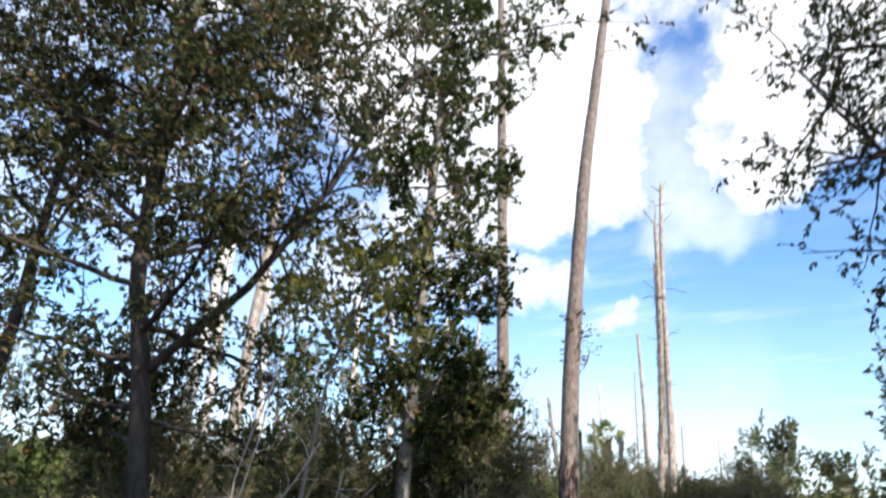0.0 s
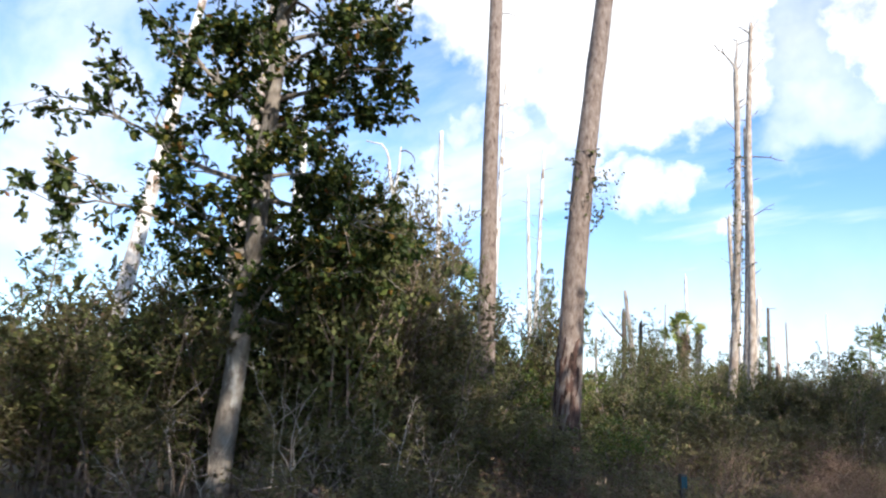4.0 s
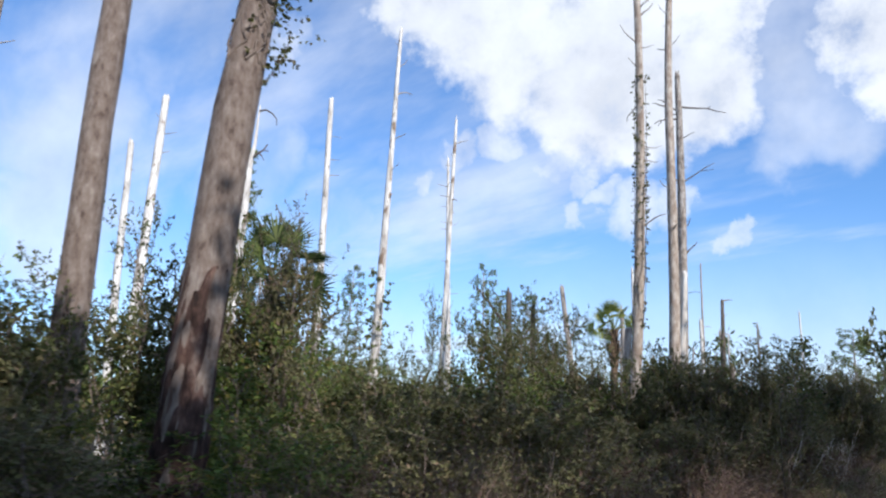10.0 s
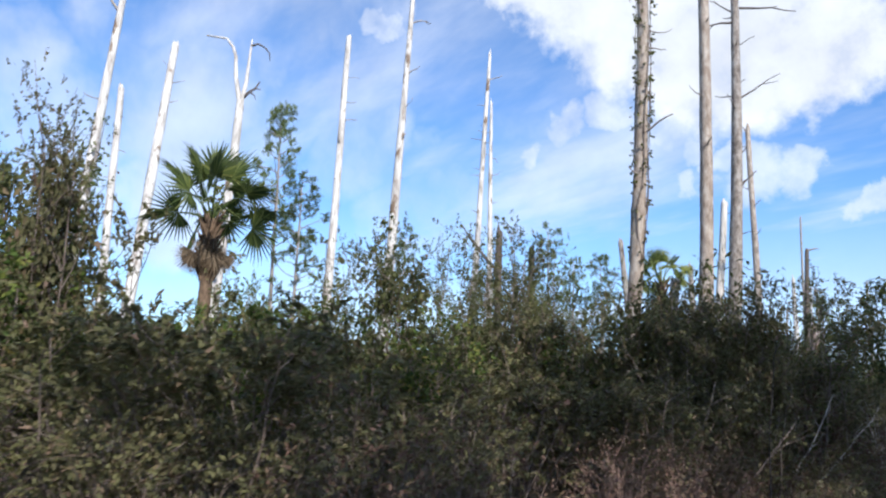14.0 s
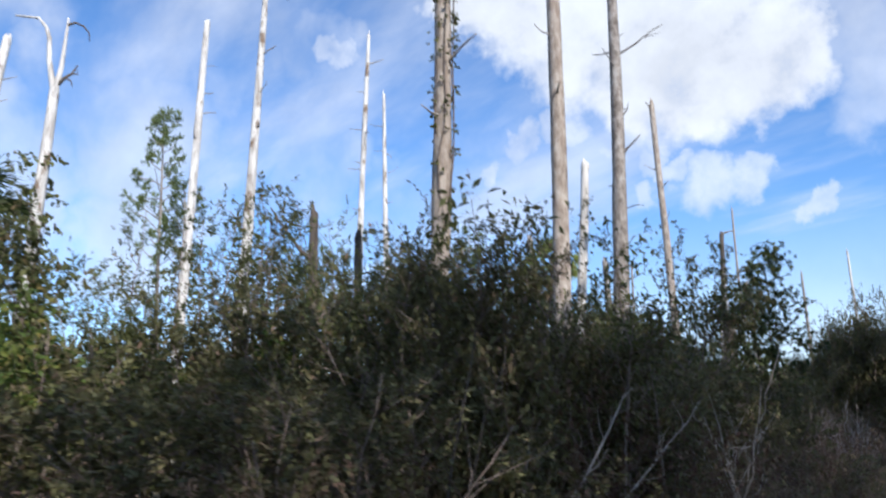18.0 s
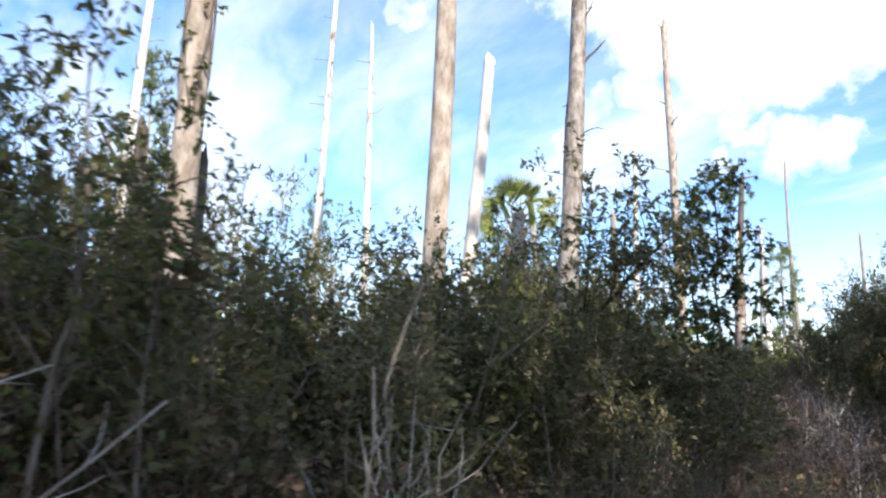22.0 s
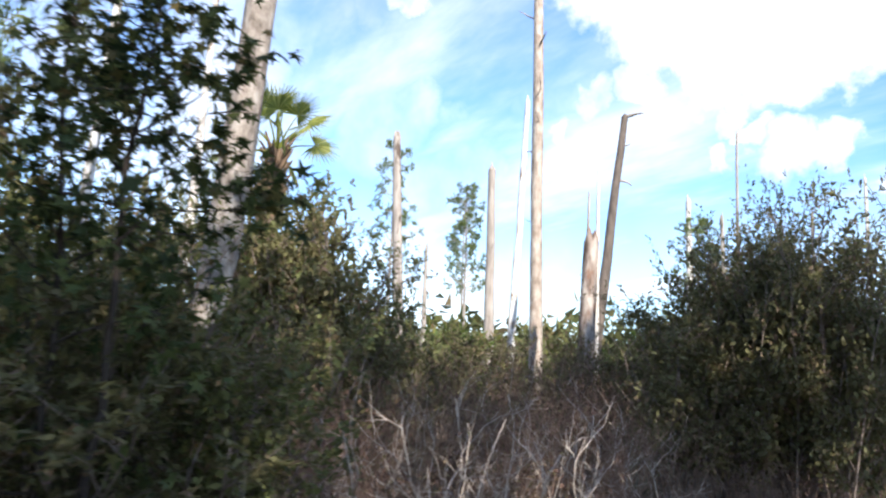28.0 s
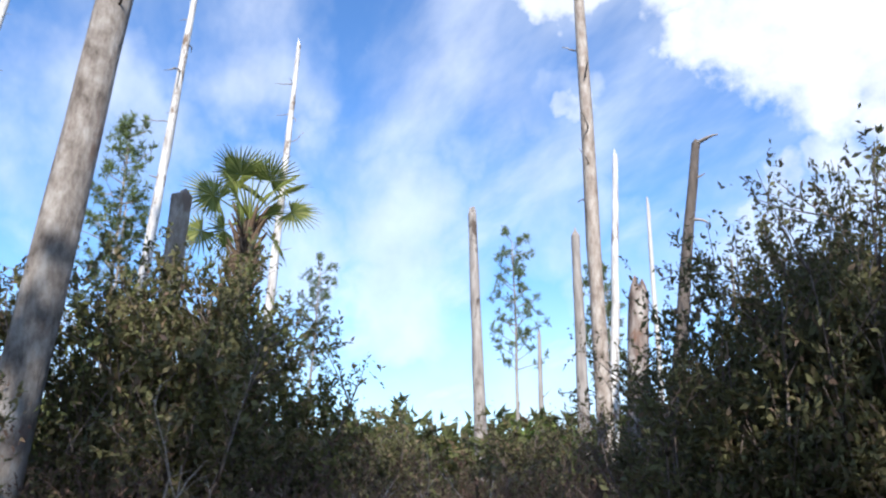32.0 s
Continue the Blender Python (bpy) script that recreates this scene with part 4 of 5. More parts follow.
def far_scrub():
    """The swamp's scrub beyond the clearing: countless bushes, as one mass of leaf clumps."""
    rng = np.random.default_rng(77)
    n = 900
    a = rng.uniform(radians(-22), radians(122), n)
    dist = 46 + 110 * rng.random(n) ** 1.3
    c = np.stack([-2 - np.sin(a) * dist, 26 + np.cos(a) * dist, 0 * a], -1)
    c = c[(c[:, 0] < -22 - 0.18 * (c[:, 1] - 60)) | (c[:, 1] > 74)]
    h = rng.uniform(2.6, 4.6, len(c)) * (1 + 0.004 * dist[:len(c)])
    k = 140
    p = rng.normal(0, 1, (len(c), k, 3))
    p /= np.linalg.norm(p, axis=2)[..., None]
    p *= rng.random((len(c), k, 1)) ** 0.4
    p = p * np.stack([h * 0.75, h * 0.75, h * 0.55], -1)[:, None] + (c + np.stack([0 * h, 0 * h, h * 0.45], -1))[:, None]
    p = p.reshape(-1, 3)
    p[:, 2] = np.abs(p[:, 2])
    m = len(p)
    d = rng.normal(0, 1, (m, 3)) + (0, 0, 0.5)
    d /= np.linalg.norm(d, axis=1)[:, None]
    s = np.cross(d, rng.normal(0, 1, (m, 3)))
    s /= np.linalg.norm(s, axis=1)[:, None]
    L = rng.uniform(0.55, 1.1, m)[:, None]
    v = np.stack([p + s * L * 0.25, p + d * L, p - s * L * 0.25], 1).reshape(-1, 3)
    ob = new("far_scrub", mesh_of("far_scrub", v, np.arange(m * 3).reshape(-1, 3), G_BAY))
    tagged(ob, "low green scrub stretching to the horizon", "scrub", kind="stuff")


far_scrub()


# ---------------------------------------------------------------- dead standing trees
BURNT = [(-7.09, 15.81, 2.5), (-7.02, 15.93, 5.0), (-6.9, 16.13, 7.5), (-6.75, 16.37, 10.0), (-6.58, 16.65, 12.5), (-6.35, 17.0, 15.0)]
IVY = [(-8.78, 29.09, 4.0), (-8.63, 29.05, 6.0), (-8.51, 28.99, 8.0), (-8.4, 28.89, 10.0), (-8.31, 28.76, 12.0), (-8.24, 28.6, 14.0)]
RIGHT = np.array([0.68, 0.73, 0.0])


def trunk_line(base, high, z):
    """Points at the heights z of a trunk that rises from base through high: one point or a list of them."""
    via = np.array([(*base, 0.0)] + (list(high) if isinstance(high, list) else [high]), float)
    out = np.stack([np.interp(z, via[:, 2], via[:, 0]), np.interp(z, via[:, 2], via[:, 1]), z], -1)
    over = np.clip(z - via[-1, 2], 0, None)[:, None]
    out[:, :2] += over * (via[-1, :2] - via[-2, :2]) / (via[-1, 2] - via[-2, 2])
    for _ in range(2):
        out[1:-1, :2] = out[1:-1, :2] * 0.5 + (out[:-2, :2] + out[2:, :2]) * 0.25
    return out


def snag(base, high, top, r, mat, label, branches=(), r_top=None, seed=0, jag=0.25, name="dead_tree", sides=10, char=0.0, group="dead standing trees", branch_mat=None):
    """A dead trunk from base (x, y) leaning so as to pass high, broken off at height top.
    branches: (height, side, length, rise, thickness) with side 1 to the right of one who looks from the trail, -1 to the left."""
    rng = np.random.default_rng(seed)
    n = max(10, int(top / 0.8))
    z = np.linspace(-0.15, top, n)
    pts = trunk_line(base, high, z)
    lean = (pts[-1] - pts[-2]) / (z[-1] - z[-2])
    sway = np.cumsum(rng.normal(0, 0.004 if r > 0.15 else 0.009, (n, 2)), axis=0)
    sway -= np.linspace(0, 1, n)[:, None] * sway[-1]
    pts[:, :2] += sway
    r_top = r * 0.45 if r_top is None else r_top
    f = z.clip(0) / top
    rad = r_top + (r - r_top) * (1 - f) ** 0.9 + r * 0.35 * np.exp(-z.clip(0) / 0.5)
    root = new(name)
    root.matrix_world = pose(*pts[0])
    tagged(root, label, "dead tree", group)
    o = pts[0]
    t = Tubes()
    t.add(pts - o, rad, sides, False, 0.045, rng)
    if jag:
        for k in range(3):
            a = 2 * math.pi * k / 3 + rng.random()
            q = pts[-1] - o + np.array([math.cos(a), math.sin(a), 0]) * rad[-1] * 0.45 + (0, 0, -0.1)
            ln = jag * rng.uniform(0.3, 1.3)
            t.add([q, q + (0, 0, 0.1), q + lean * ln * 0.5 + (0, 0, 0.1), q + lean * ln + (0, 0, 0.1)], [rad[-1] * 0.62, rad[-1] * 0.6, rad[-1] * 0.4, 0.008], 6)
    part("trunk", t.mesh("snag_trunk", mat), root)
    if char:
        t = Tubes()
        zc = np.linspace(-0.15, char, 14)
        pc = np.stack([np.interp(zc, z, pts[:, i]) for i in range(3)], -1)
        t.add(pc - o, np.interp(zc, z, rad) * np.linspace(1.13, 0.93, 14), sides * 2, False, 0.07, rng)
        part("charred_base", t.mesh("snag_base", M_CHAR), root, "fire-blackened lower bark")
    for zb, side, ln, rise, th in branches:
        t = Tubes()
        p = np.array([np.interp(zb, z, pts[:, i]) for i in range(3)]) - o
        d = RIGHT * side + rng.normal(0, 0.15, 3) * (1, 1, 0) + (0, 0, rise)
        rr = np.interp(zb, z, rad)
        line = wander(rng, p + unit(d) * rr * 0.4, d, ln, 5, 0.16, 0.0)
        t.add(line, np.linspace(th, th * 0.3, 6), 5)
        if ln > 0.9:
            q, e = along(line, 0.62)
            t.add(wander(rng, q, e + rng.normal(0, 0.5, 3), ln * 0.3, 3, 0.15), np.linspace(th * 0.5, th * 0.2, 4), 4)
        part("branch", t.mesh("snag_branch", branch_mat or M_GREY), root)
    if top > 11 and r < 0.26:
        more = np.random.default_rng(seed + 700)
        for k in range(7):
            zb = top * (0.42 + 0.08 * k + more.uniform(-0.03, 0.03))
            a = more.uniform(0, 6.28)
            d = np.array([math.cos(a), math.sin(a), more.uniform(-0.1, 0.6)])
            p = np.array([np.interp(zb, z, pts[:, i]) for i in range(3)]) - o
            th = more.uniform(0.010, 0.022)
            t = Tubes()
            t.add(wander(more, p + unit(d) * np.interp(zb, z, rad) * 0.4, d, more.uniform(0.25, 0.75), 4, 0.22), np.linspace(th * 1.5, th * 0.6, 5), 5)
            part("branch_stub", t.mesh("snag_stub", branch_mat or M_GREY), root)
    return root


WHITE, OLD = "tall bleached silver-white dead trunk broken at the top", "grey weathered dead trunk standing in the scrub"
snag((-7.13, 15.73), BURNT, 20.5, 0.27, M_CYPRESS, "tall leaning brown trunk with scaly bark and a charred foot", ((16.5, 1, 1.2, 0.2, 0.03), (15.2, -1, 0.8, 0.4, 0.025), (18.2, 1, 1.0, 0.5, 0.02)), seed=1, sides=16,
     char=3.1, name="burnt_pine")
snag((-8.62, 15.09), [(-8.67, 15.04, 4.0), (-8.72, 15.05, 6.0), (-8.76, 15.08, 8.0), (-8.89, 15.22, 12.0), (-8.98, 15.33, 14.0)], 21.0, 0.205, M_CYPRESS, "tall straight grey-brown trunk without branches", ((13.0, 1, 0.8, 0.5, 0.02),), seed=2, sides=14, name="bare_pine")
snag((-9.13, 29.06), IVY, 14.3, 0.165, M_PINKBARK, "tall brown dead trunk overgrown with climbing ivy", ((14.2, -1, 1.5, 3.2, 0.05), (14.2, 1, 2.4, 3.0, 0.06), (14.9, 1, 0.7, 1.2, 0.03), (12.0, -1, 0.75, 0.6, 0.025), (12.8, 1, 0.55, 0.8, 0.035), (11.9, 1, 0.4, 0.1, 0.018)), r_top=0.09, seed=3, sides=14,
     name="ivy_clad_trunk")
snag((-9.67, 32.69), [(-9.51, 32.78, 4.0), (-9.42, 32.85, 8.0), (-9.42, 32.9, 12.0), (-9.4, 32.98, 14.0), (-9.25, 33.4, 19.2)], 18.6, 0.185, M_PINKBARK, "tall pale dead trunk with peeling bark", ((18.2, -1, 0.7, 2.2, 0.05), (18.3, 1, 0.9, 1.6, 0.045), (16.3, 1, 0.9, 0.8, 0.03), (14.2, 1, 0.5, 0.5, 0.02), (15.4, -1, 0.5, 0.6, 0.02)), seed=4, sides=14)
snag((-11.53, 37.08), [(-11.36, 37.3, 4.0), (-11.26, 37.52, 8.0), (-11.25, 37.73, 12.0), (-11.28, 37.84, 14.0)], 15.7, 0.235, M_PALEBARK, "tall smooth pale dead trunk with a dark side branch", ((8.0, 1, 0.8, 0.5, 0.045), (11.0, 1, 1.6, 0.85, 0.035), (14.3, 1, 1.9, 0.02, 0.045),
      (13.8, -1, 1.1, -0.3, 0.045), (14.1, -1, 0.95, 0.7, 0.03), (12.9, 1, 0.6, 0.2, 0.022), (11.6, 1, 0.35, 0.3, 0.02), (9.4, 1, 0.3, 0.3, 0.02)), seed=5, sides=16, branch_mat=M_DARKWOOD)
snag((-15.11, 46.14), [(-15.3, 46.16, 8.0), (-15.45, 46.21, 13.4)], 13.5, 0.17, M_PINKBARK, OLD, ((13.2, -1, 0.5, 1.2, 0.05),), seed=6, r_top=0.10)
snag((-9.82, 33.19), (-9.51, 33.72, 6.5), 6.5, 0.12, M_SILVER, "short pale broken trunk among shrubs", (), seed=7, r_top=0.085, jag=0.1)
snag((-22.84, 32.45), (-22.61, 32.98, 19.8), 19.8, 0.24, M_SILVER, WHITE, ((16.4, 1, 1.1, 0.5, 0.04), (17.8, 1, 0.6, 0.7, 0.03), (18.9, -1, 0.3, 0.6, 0.02)), seed=8, r_top=0.07)
snag((-25.46, 31.51), (-27.1, 32.58, 17.5), 17.4, 0.21, M_SILVER, WHITE, ((15.3, 1, 0.6, 0.0, 0.015),), seed=9, r_top=0.12, jag=0.12)
snag((-23.66, 37.54), (-23.58, 38.14, 17.2), 17.2, 0.19, M_SILVER, WHITE, ((12.9, -1, 0.6, 0.3, 0.025), (15.9, 1, 0.7, 0.3, 0.035), (11.5, -1, 0.5, 0.2, 0.02), (14.6, -1, 0.4, 0.2, 0.02)), seed=10, r_top=0.07)
snag((-26.35, 41.27), (-27.47, 41.82, 17.0), 17.0, 0.20, M_SILVER, WHITE, ((15.3, -1, 0.7, 0.2, 0.025), (14.0, -1, 0.5, 0.2, 0.02), (12.9, 1, 0.7, 0.1, 0.02)), seed=11, r_top=0.07)
snag((-32.03, 23.15), (-32.87, 24.18, 20.2), 20.4, 0.29, M_SILVER, WHITE, ((13.4, -1, 1.1, 0.15, 0.04), (17.6, -1, 1.4, 1.6, 0.08), (11.7, -1, 0.4, 0.1, 0.03)), seed=12, r_top=0.12)
snag((-28.44, 24.03), (-28.51, 23.58, 12.5), 12.5, 0.19, M_SILVER, WHITE, (), seed=13, r_top=0.12)
snag((-29.02, 24.79), (-32.14, 26.43, 16.6), 16.7, 0.26, M_SILVER, WHITE, ((14.6, 1, 0.7, 0.1, 0.03), (13.6, 1, 0.5, 0.1, 0.03), (15.4, -1, 0.4, 0.4, 0.02)), seed=14, r_top=0.16)
snag((-22.09, 16.48), (-20.17, 16.16, 15.0), 16.0, 0.30, M_PINKBARK, WHITE, ((11.0, 1, 0.6, 0.3, 0.03),), seed=15, r_top=0.14)
snag((-17.24, 10.46), (-17.93, 12.23, 12.0), 13.2, 0.27, M_SILVER, WHITE, ((9.0, 1, 0.7, 0.2, 0.03),), seed=16, r_top=0.12)
snag((-21.35, 46.6), (-22.79, 46.84, 9.4), 9.5, 0.20, M_GREY, OLD, (), seed=17, r_top=0.13, jag=0.4)
snag((-19.59, 48.5), (-20.08, 48.78, 8.2), 8.2, 0.18, M_GREY, OLD, (), seed=18, r_top=0.12)
snag((-19.44, 49.08), (-20.14, 50.3, 10.9), 10.9, 0.15, M_SILVER, OLD, (), seed=19, r_top=0.08)
snag((-13.3, 45.69), (-13.87, 47.69, 8.0), 8.1, 0.15, M_DARKWOOD, "dark leaning dead trunk with short branch stubs", ((6.4, 1, 0.35, 0.1, 0.04), (8.1, 1, 0.45, 0.1, 0.05), (7.3, 1, 0.2, 0.2, 0.03)), seed=20, r_top=0.08, jag=0.1)
snag((-12.28, 44.61), (-12.61, 45.16, 4.5), 4.5, 0.17, M_ROTTEN, "short broken stump with red-brown rotten wood", (), seed=21, r_top=0.15, name="dead_stump")
snag((-14.63, 38.4), (-14.1, 38.43, 5.6), 5.6, 0.13, M_PINKBARK, "short brown broken trunk beside the palm", (), seed=22, r_top=0.15, jag=0.1, name="dead_stump")
snag((-13.5, 29.7), (-13.45, 29.65, 5.6), 5.6, 0.12, M_DARKWOOD, "dark jagged stump with a slanting dead branch", ((4.6, -1, 1.6, 0.75, 0.05),), seed=23, r_top=0.09, jag=0.22, name="dead_stump", branch_mat=M_DARKWOOD)
snag((-13.3, 30.6), (-13.2, 30.6, 5.4), 5.2, 0.09, M_DARKWOOD, "dark jagged stump in the scrub", (), seed=24, r_top=0.08, jag=0.2, name="dead_stump")
for i, (x, y, h, r) in enumerate(((-12.9, 45.7, 6.0, 0.06), (-19.0, 67.1, 9.6, 0.13), (-26.8, 60.4, 10.6, 0.11), (-19.6, 58.7, 8.9, 0.19), (-24.26, 69.4, 15.3, 0.12), (-18.6, 59.6, 8.2, 0.15),
                                  (-14.5, 62.0, 9.5, 0.10), (-22.0, 62.0, 7.6, 0.11), (-28.0, 52.0, 7.0, 0.14))):
    snag((x, y), (x + 0.015 * h * ((i * 7) % 5 - 2) * (i > 0), y, h), h, r, M_SILVER if i % 3 == 0 else M_GREY, "thin grey dead pole far out in the swamp", ((h * 0.8, 1 if i % 2 else -1, 0.5, 0.4, 0.02),) if i % 2 else (), seed=40 + i, r_top=r * 0.5, sides=7,
         group="thin dead poles")


def forked_snag():
    """The dead tree with two crooked horns."""
    rng = np.random.default_rng(90)
    root = new("forked_dead_tree")
    root.matrix_world = pose(-24.5, 26.49, -0.1)
    tagged(root, "bleached dead tree that forks into two crooked arms", "dead tree", "dead standing trees")
    t = Tubes()
    stem = wander(rng, (0, 0, 0), (-0.04, 0.027, 1), 11.9, 12, 0.008)
    t.add(stem, np.linspace(0.24, 0.15, 13), 10, False, 0.04, rng)
    part("trunk", t.mesh("fork_trunk", M_SILVER), root)
    c = stem[-1]
    arms = (([c - (0, 0, 0.2), c - RIGHT * 0.16 + (0, 0, 0.45), c - RIGHT * 0.28 + (0, 0, 0.95), c - RIGHT * 0.36 + (0, 0, 1.75), c - RIGHT * 0.5 + (0, 0, 2.15), c - RIGHT * 0.78 + (0, 0, 2.5), c - RIGHT * 1.58 + (0, 0, 2.62)], 0.105, M_SILVER),
            ([c - (0, 0, 0.2), c + RIGHT * 0.14 + (0, 0, 0.7), c + RIGHT * 0.17 + (0, 0, 1.6), c + RIGHT * 0.2 + (0, 0, 2.45)], 0.10, M_SILVER),
            ([c + RIGHT * 0.2 + (0, 0, 2.2), c + RIGHT * 0.45 + (0, 0, 2.28), c + RIGHT * 0.72 + (0, 0, 2.14), c + RIGHT * 0.92 + (0, 0, 1.9), c + RIGHT * 0.96 + (0, 0, 1.6)], 0.045, M_DARKWOOD),
            ([c + (0, 0, 0.02), c + RIGHT * 0.28 + (0, 0, 0.34), c + RIGHT * 0.5 + (0, 0, 0.48), c + RIGHT * 0.66 + (0, 0, 0.76)], 0.07, M_DARKWOOD),
            ([c + RIGHT * 0.3 + (0, 0, 0.36), c + RIGHT * 0.5 + (0, 0, 0.22), c + RIGHT * 0.56 + (0, 0, 0.04)], 0.035, M_DARKWOOD),
            ([c + RIGHT * 0.5 + (0, 0, 0.48), c + RIGHT * 0.72 + (0, 0, 0.46), c + RIGHT * 0.66 + (0, 0, 0.6)], 0.03, M_DARKWOOD))
    for pts, r, mat in arms:
        t = Tubes()
        t.add(pts, np.linspace(r, r * 0.3, len(pts)), 7)
        part("arm", t.mesh("fork_arm", mat), root)


forked_snag()


def vine(root_xy, high, z0, z1, r, count, mat, seed, size=0.10, name="climbing_ivy", label="green ivy climbing a dead trunk", reach=0.2, way=None):
    """Leaves and thin stems clinging round a leaning trunk."""
    rng = np.random.default_rng(seed)
    line_z = np.linspace(0, z1 + 1, 40)
    line = trunk_line(root_xy, high, line_z)

    def core(zz):
        return np.stack([np.interp(zz, line_z, line[:, i]) for i in range(3)], -1)

    o = core(z0)
    root = new(name)
    root.matrix_world = pose(*o)
    tagged(root, label, "ivy")
    tubes, tw = Tubes(), []
    for s in range(5):
        a = rng.uniform(0, 6.28)
        zz = np.linspace(z0, z1, 14)
        aa = a + np.cumsum(rng.normal(0, 0.35, 14))
        pts = core(zz) - o + np.stack([np.cos(aa), np.sin(aa), 0 * aa], -1) * (r + 0.02)
        tubes.add(pts, np.linspace(0.014, 0.006, 14), 4)
    for _ in range(count // 8):
        zc = np.clip(rng.normal((z0 * 0.45 + z1 * 0.55), (z1 - z0) * 0.3), z0, z1)
        a = rng.uniform(0, 6.28) if way is None else rng.normal(way, 0.5)
        p = core(zc) - o + np.array([math.cos(a), math.sin(a), 0]) * r
        tw.append(wander(rng, p, (math.cos(a), math.sin(a), rng.uniform(-0.8, 0.3)), rng.uniform(0.2, 1.0) * reach, 2, 0.2))
    if way is not None:
        p = core(z0 + 0.3) - o + np.array([math.cos(way), math.sin(way), 0]) * (r + 0.28)
        strand = wander(rng, p, (0, 0, -1), 0.95, 8, 0.08)
        tubes.add(strand, np.linspace(0.006, 0.003, 9), 4)
        tw += [strand[k:k + 2] for k in range(8)]
    part("ivy_stem", tubes.mesh("ivy_stem", M_STEM), root)
    part("foliage", leaves("ivy_leaves", rng, tw, count, size, size * 0.8, mat, 0.8, 0.3), root)


vine((-9.13, 29.06), IVY, 4.2, 11.0, 0.14, 1900, G_BAY, 201, 0.05, reach=0.15)
vine((-32.03, 23.15), (-32.87, 24.18, 20.2), 6.0, 12.5, 0.25, 800, G_BRIGHT, 202, 0.13, reach=0.5)
for xy, high, z0, z1, n, seed in (((-24.5, 26.49), (-24.98, 26.81, 12.0), 4.5, 9.6, 620, 204), ((-22.84, 32.45), (-22.61, 32.98, 19.8), 4.0, 8.0, 300, 205), ((-25.46, 31.51), (-27.1, 32.58, 17.5), 4.0, 7.6, 300, 206)):
    vine(xy, high, z0, z1, 0.2, n, G_BAY, seed, 0.17, label="loose leafy vine climbing a bleached dead trunk", reach=0.75)
vine((-7.13, 15.73), BURNT, 5.6, 7.2, 0.22, 220, G_BAY, 203, 0.07, label="ivy tufts hanging on a brown trunk")
vine((-7.13, 15.73), BURNT, 5.8, 6.8, 0.2, 260, G_BAY, 207, 0.06, label="ivy tuft standing off a brown trunk", reach=0.7, way=0.7)


# ---------------------------------------------------------------- palms
def fan(rng, size, mat):
    """One fan leaf: blades spread round the end of its stalk, along +x."""
    n = 24
    v, f = [], []
    for i in range(n):
        a = radians(-115 + 230 * i / (n - 1))
        ln = size * (0.72 + 0.28 * math.cos(a * 0.6)) * rng.uniform(0.9, 1.05)
        w = size * 0.036
        d = np.array([math.cos(a), math.sin(a), 0.0])
        s = np.array([-math.sin(a), math.cos(a), 0.0])
        sag = -0.05 - 0.25 * rng.random()
        base = len(v)
        fold = 0.03 * size
        pts = [np.zeros(3), d * ln * 0.45 + s * w + (0, 0, fold), d * ln * 0.45 - (0, 0, fold * 0.5), d * ln * 0.45 - s * w + (0, 0, fold),
               d * ln * 0.8 + s * w * 0.45 + (0, 0, sag * ln * 0.2), d * ln * 0.8 - s * w * 0.45 + (0, 0, sag * ln * 0.2), d * ln + (0, 0, sag * ln * 0.55)]
        v += pts
        f += [(base, base + 2, base + 1), (base, base + 3, base + 2), (base + 1, base + 2, base + 4), (base + 2, base + 3, base + 5), (base + 2, base + 5, base + 4), (base + 4, base + 5, base + 6)]
    return mesh_of("fan", np.array(v), np.array(f), mat)


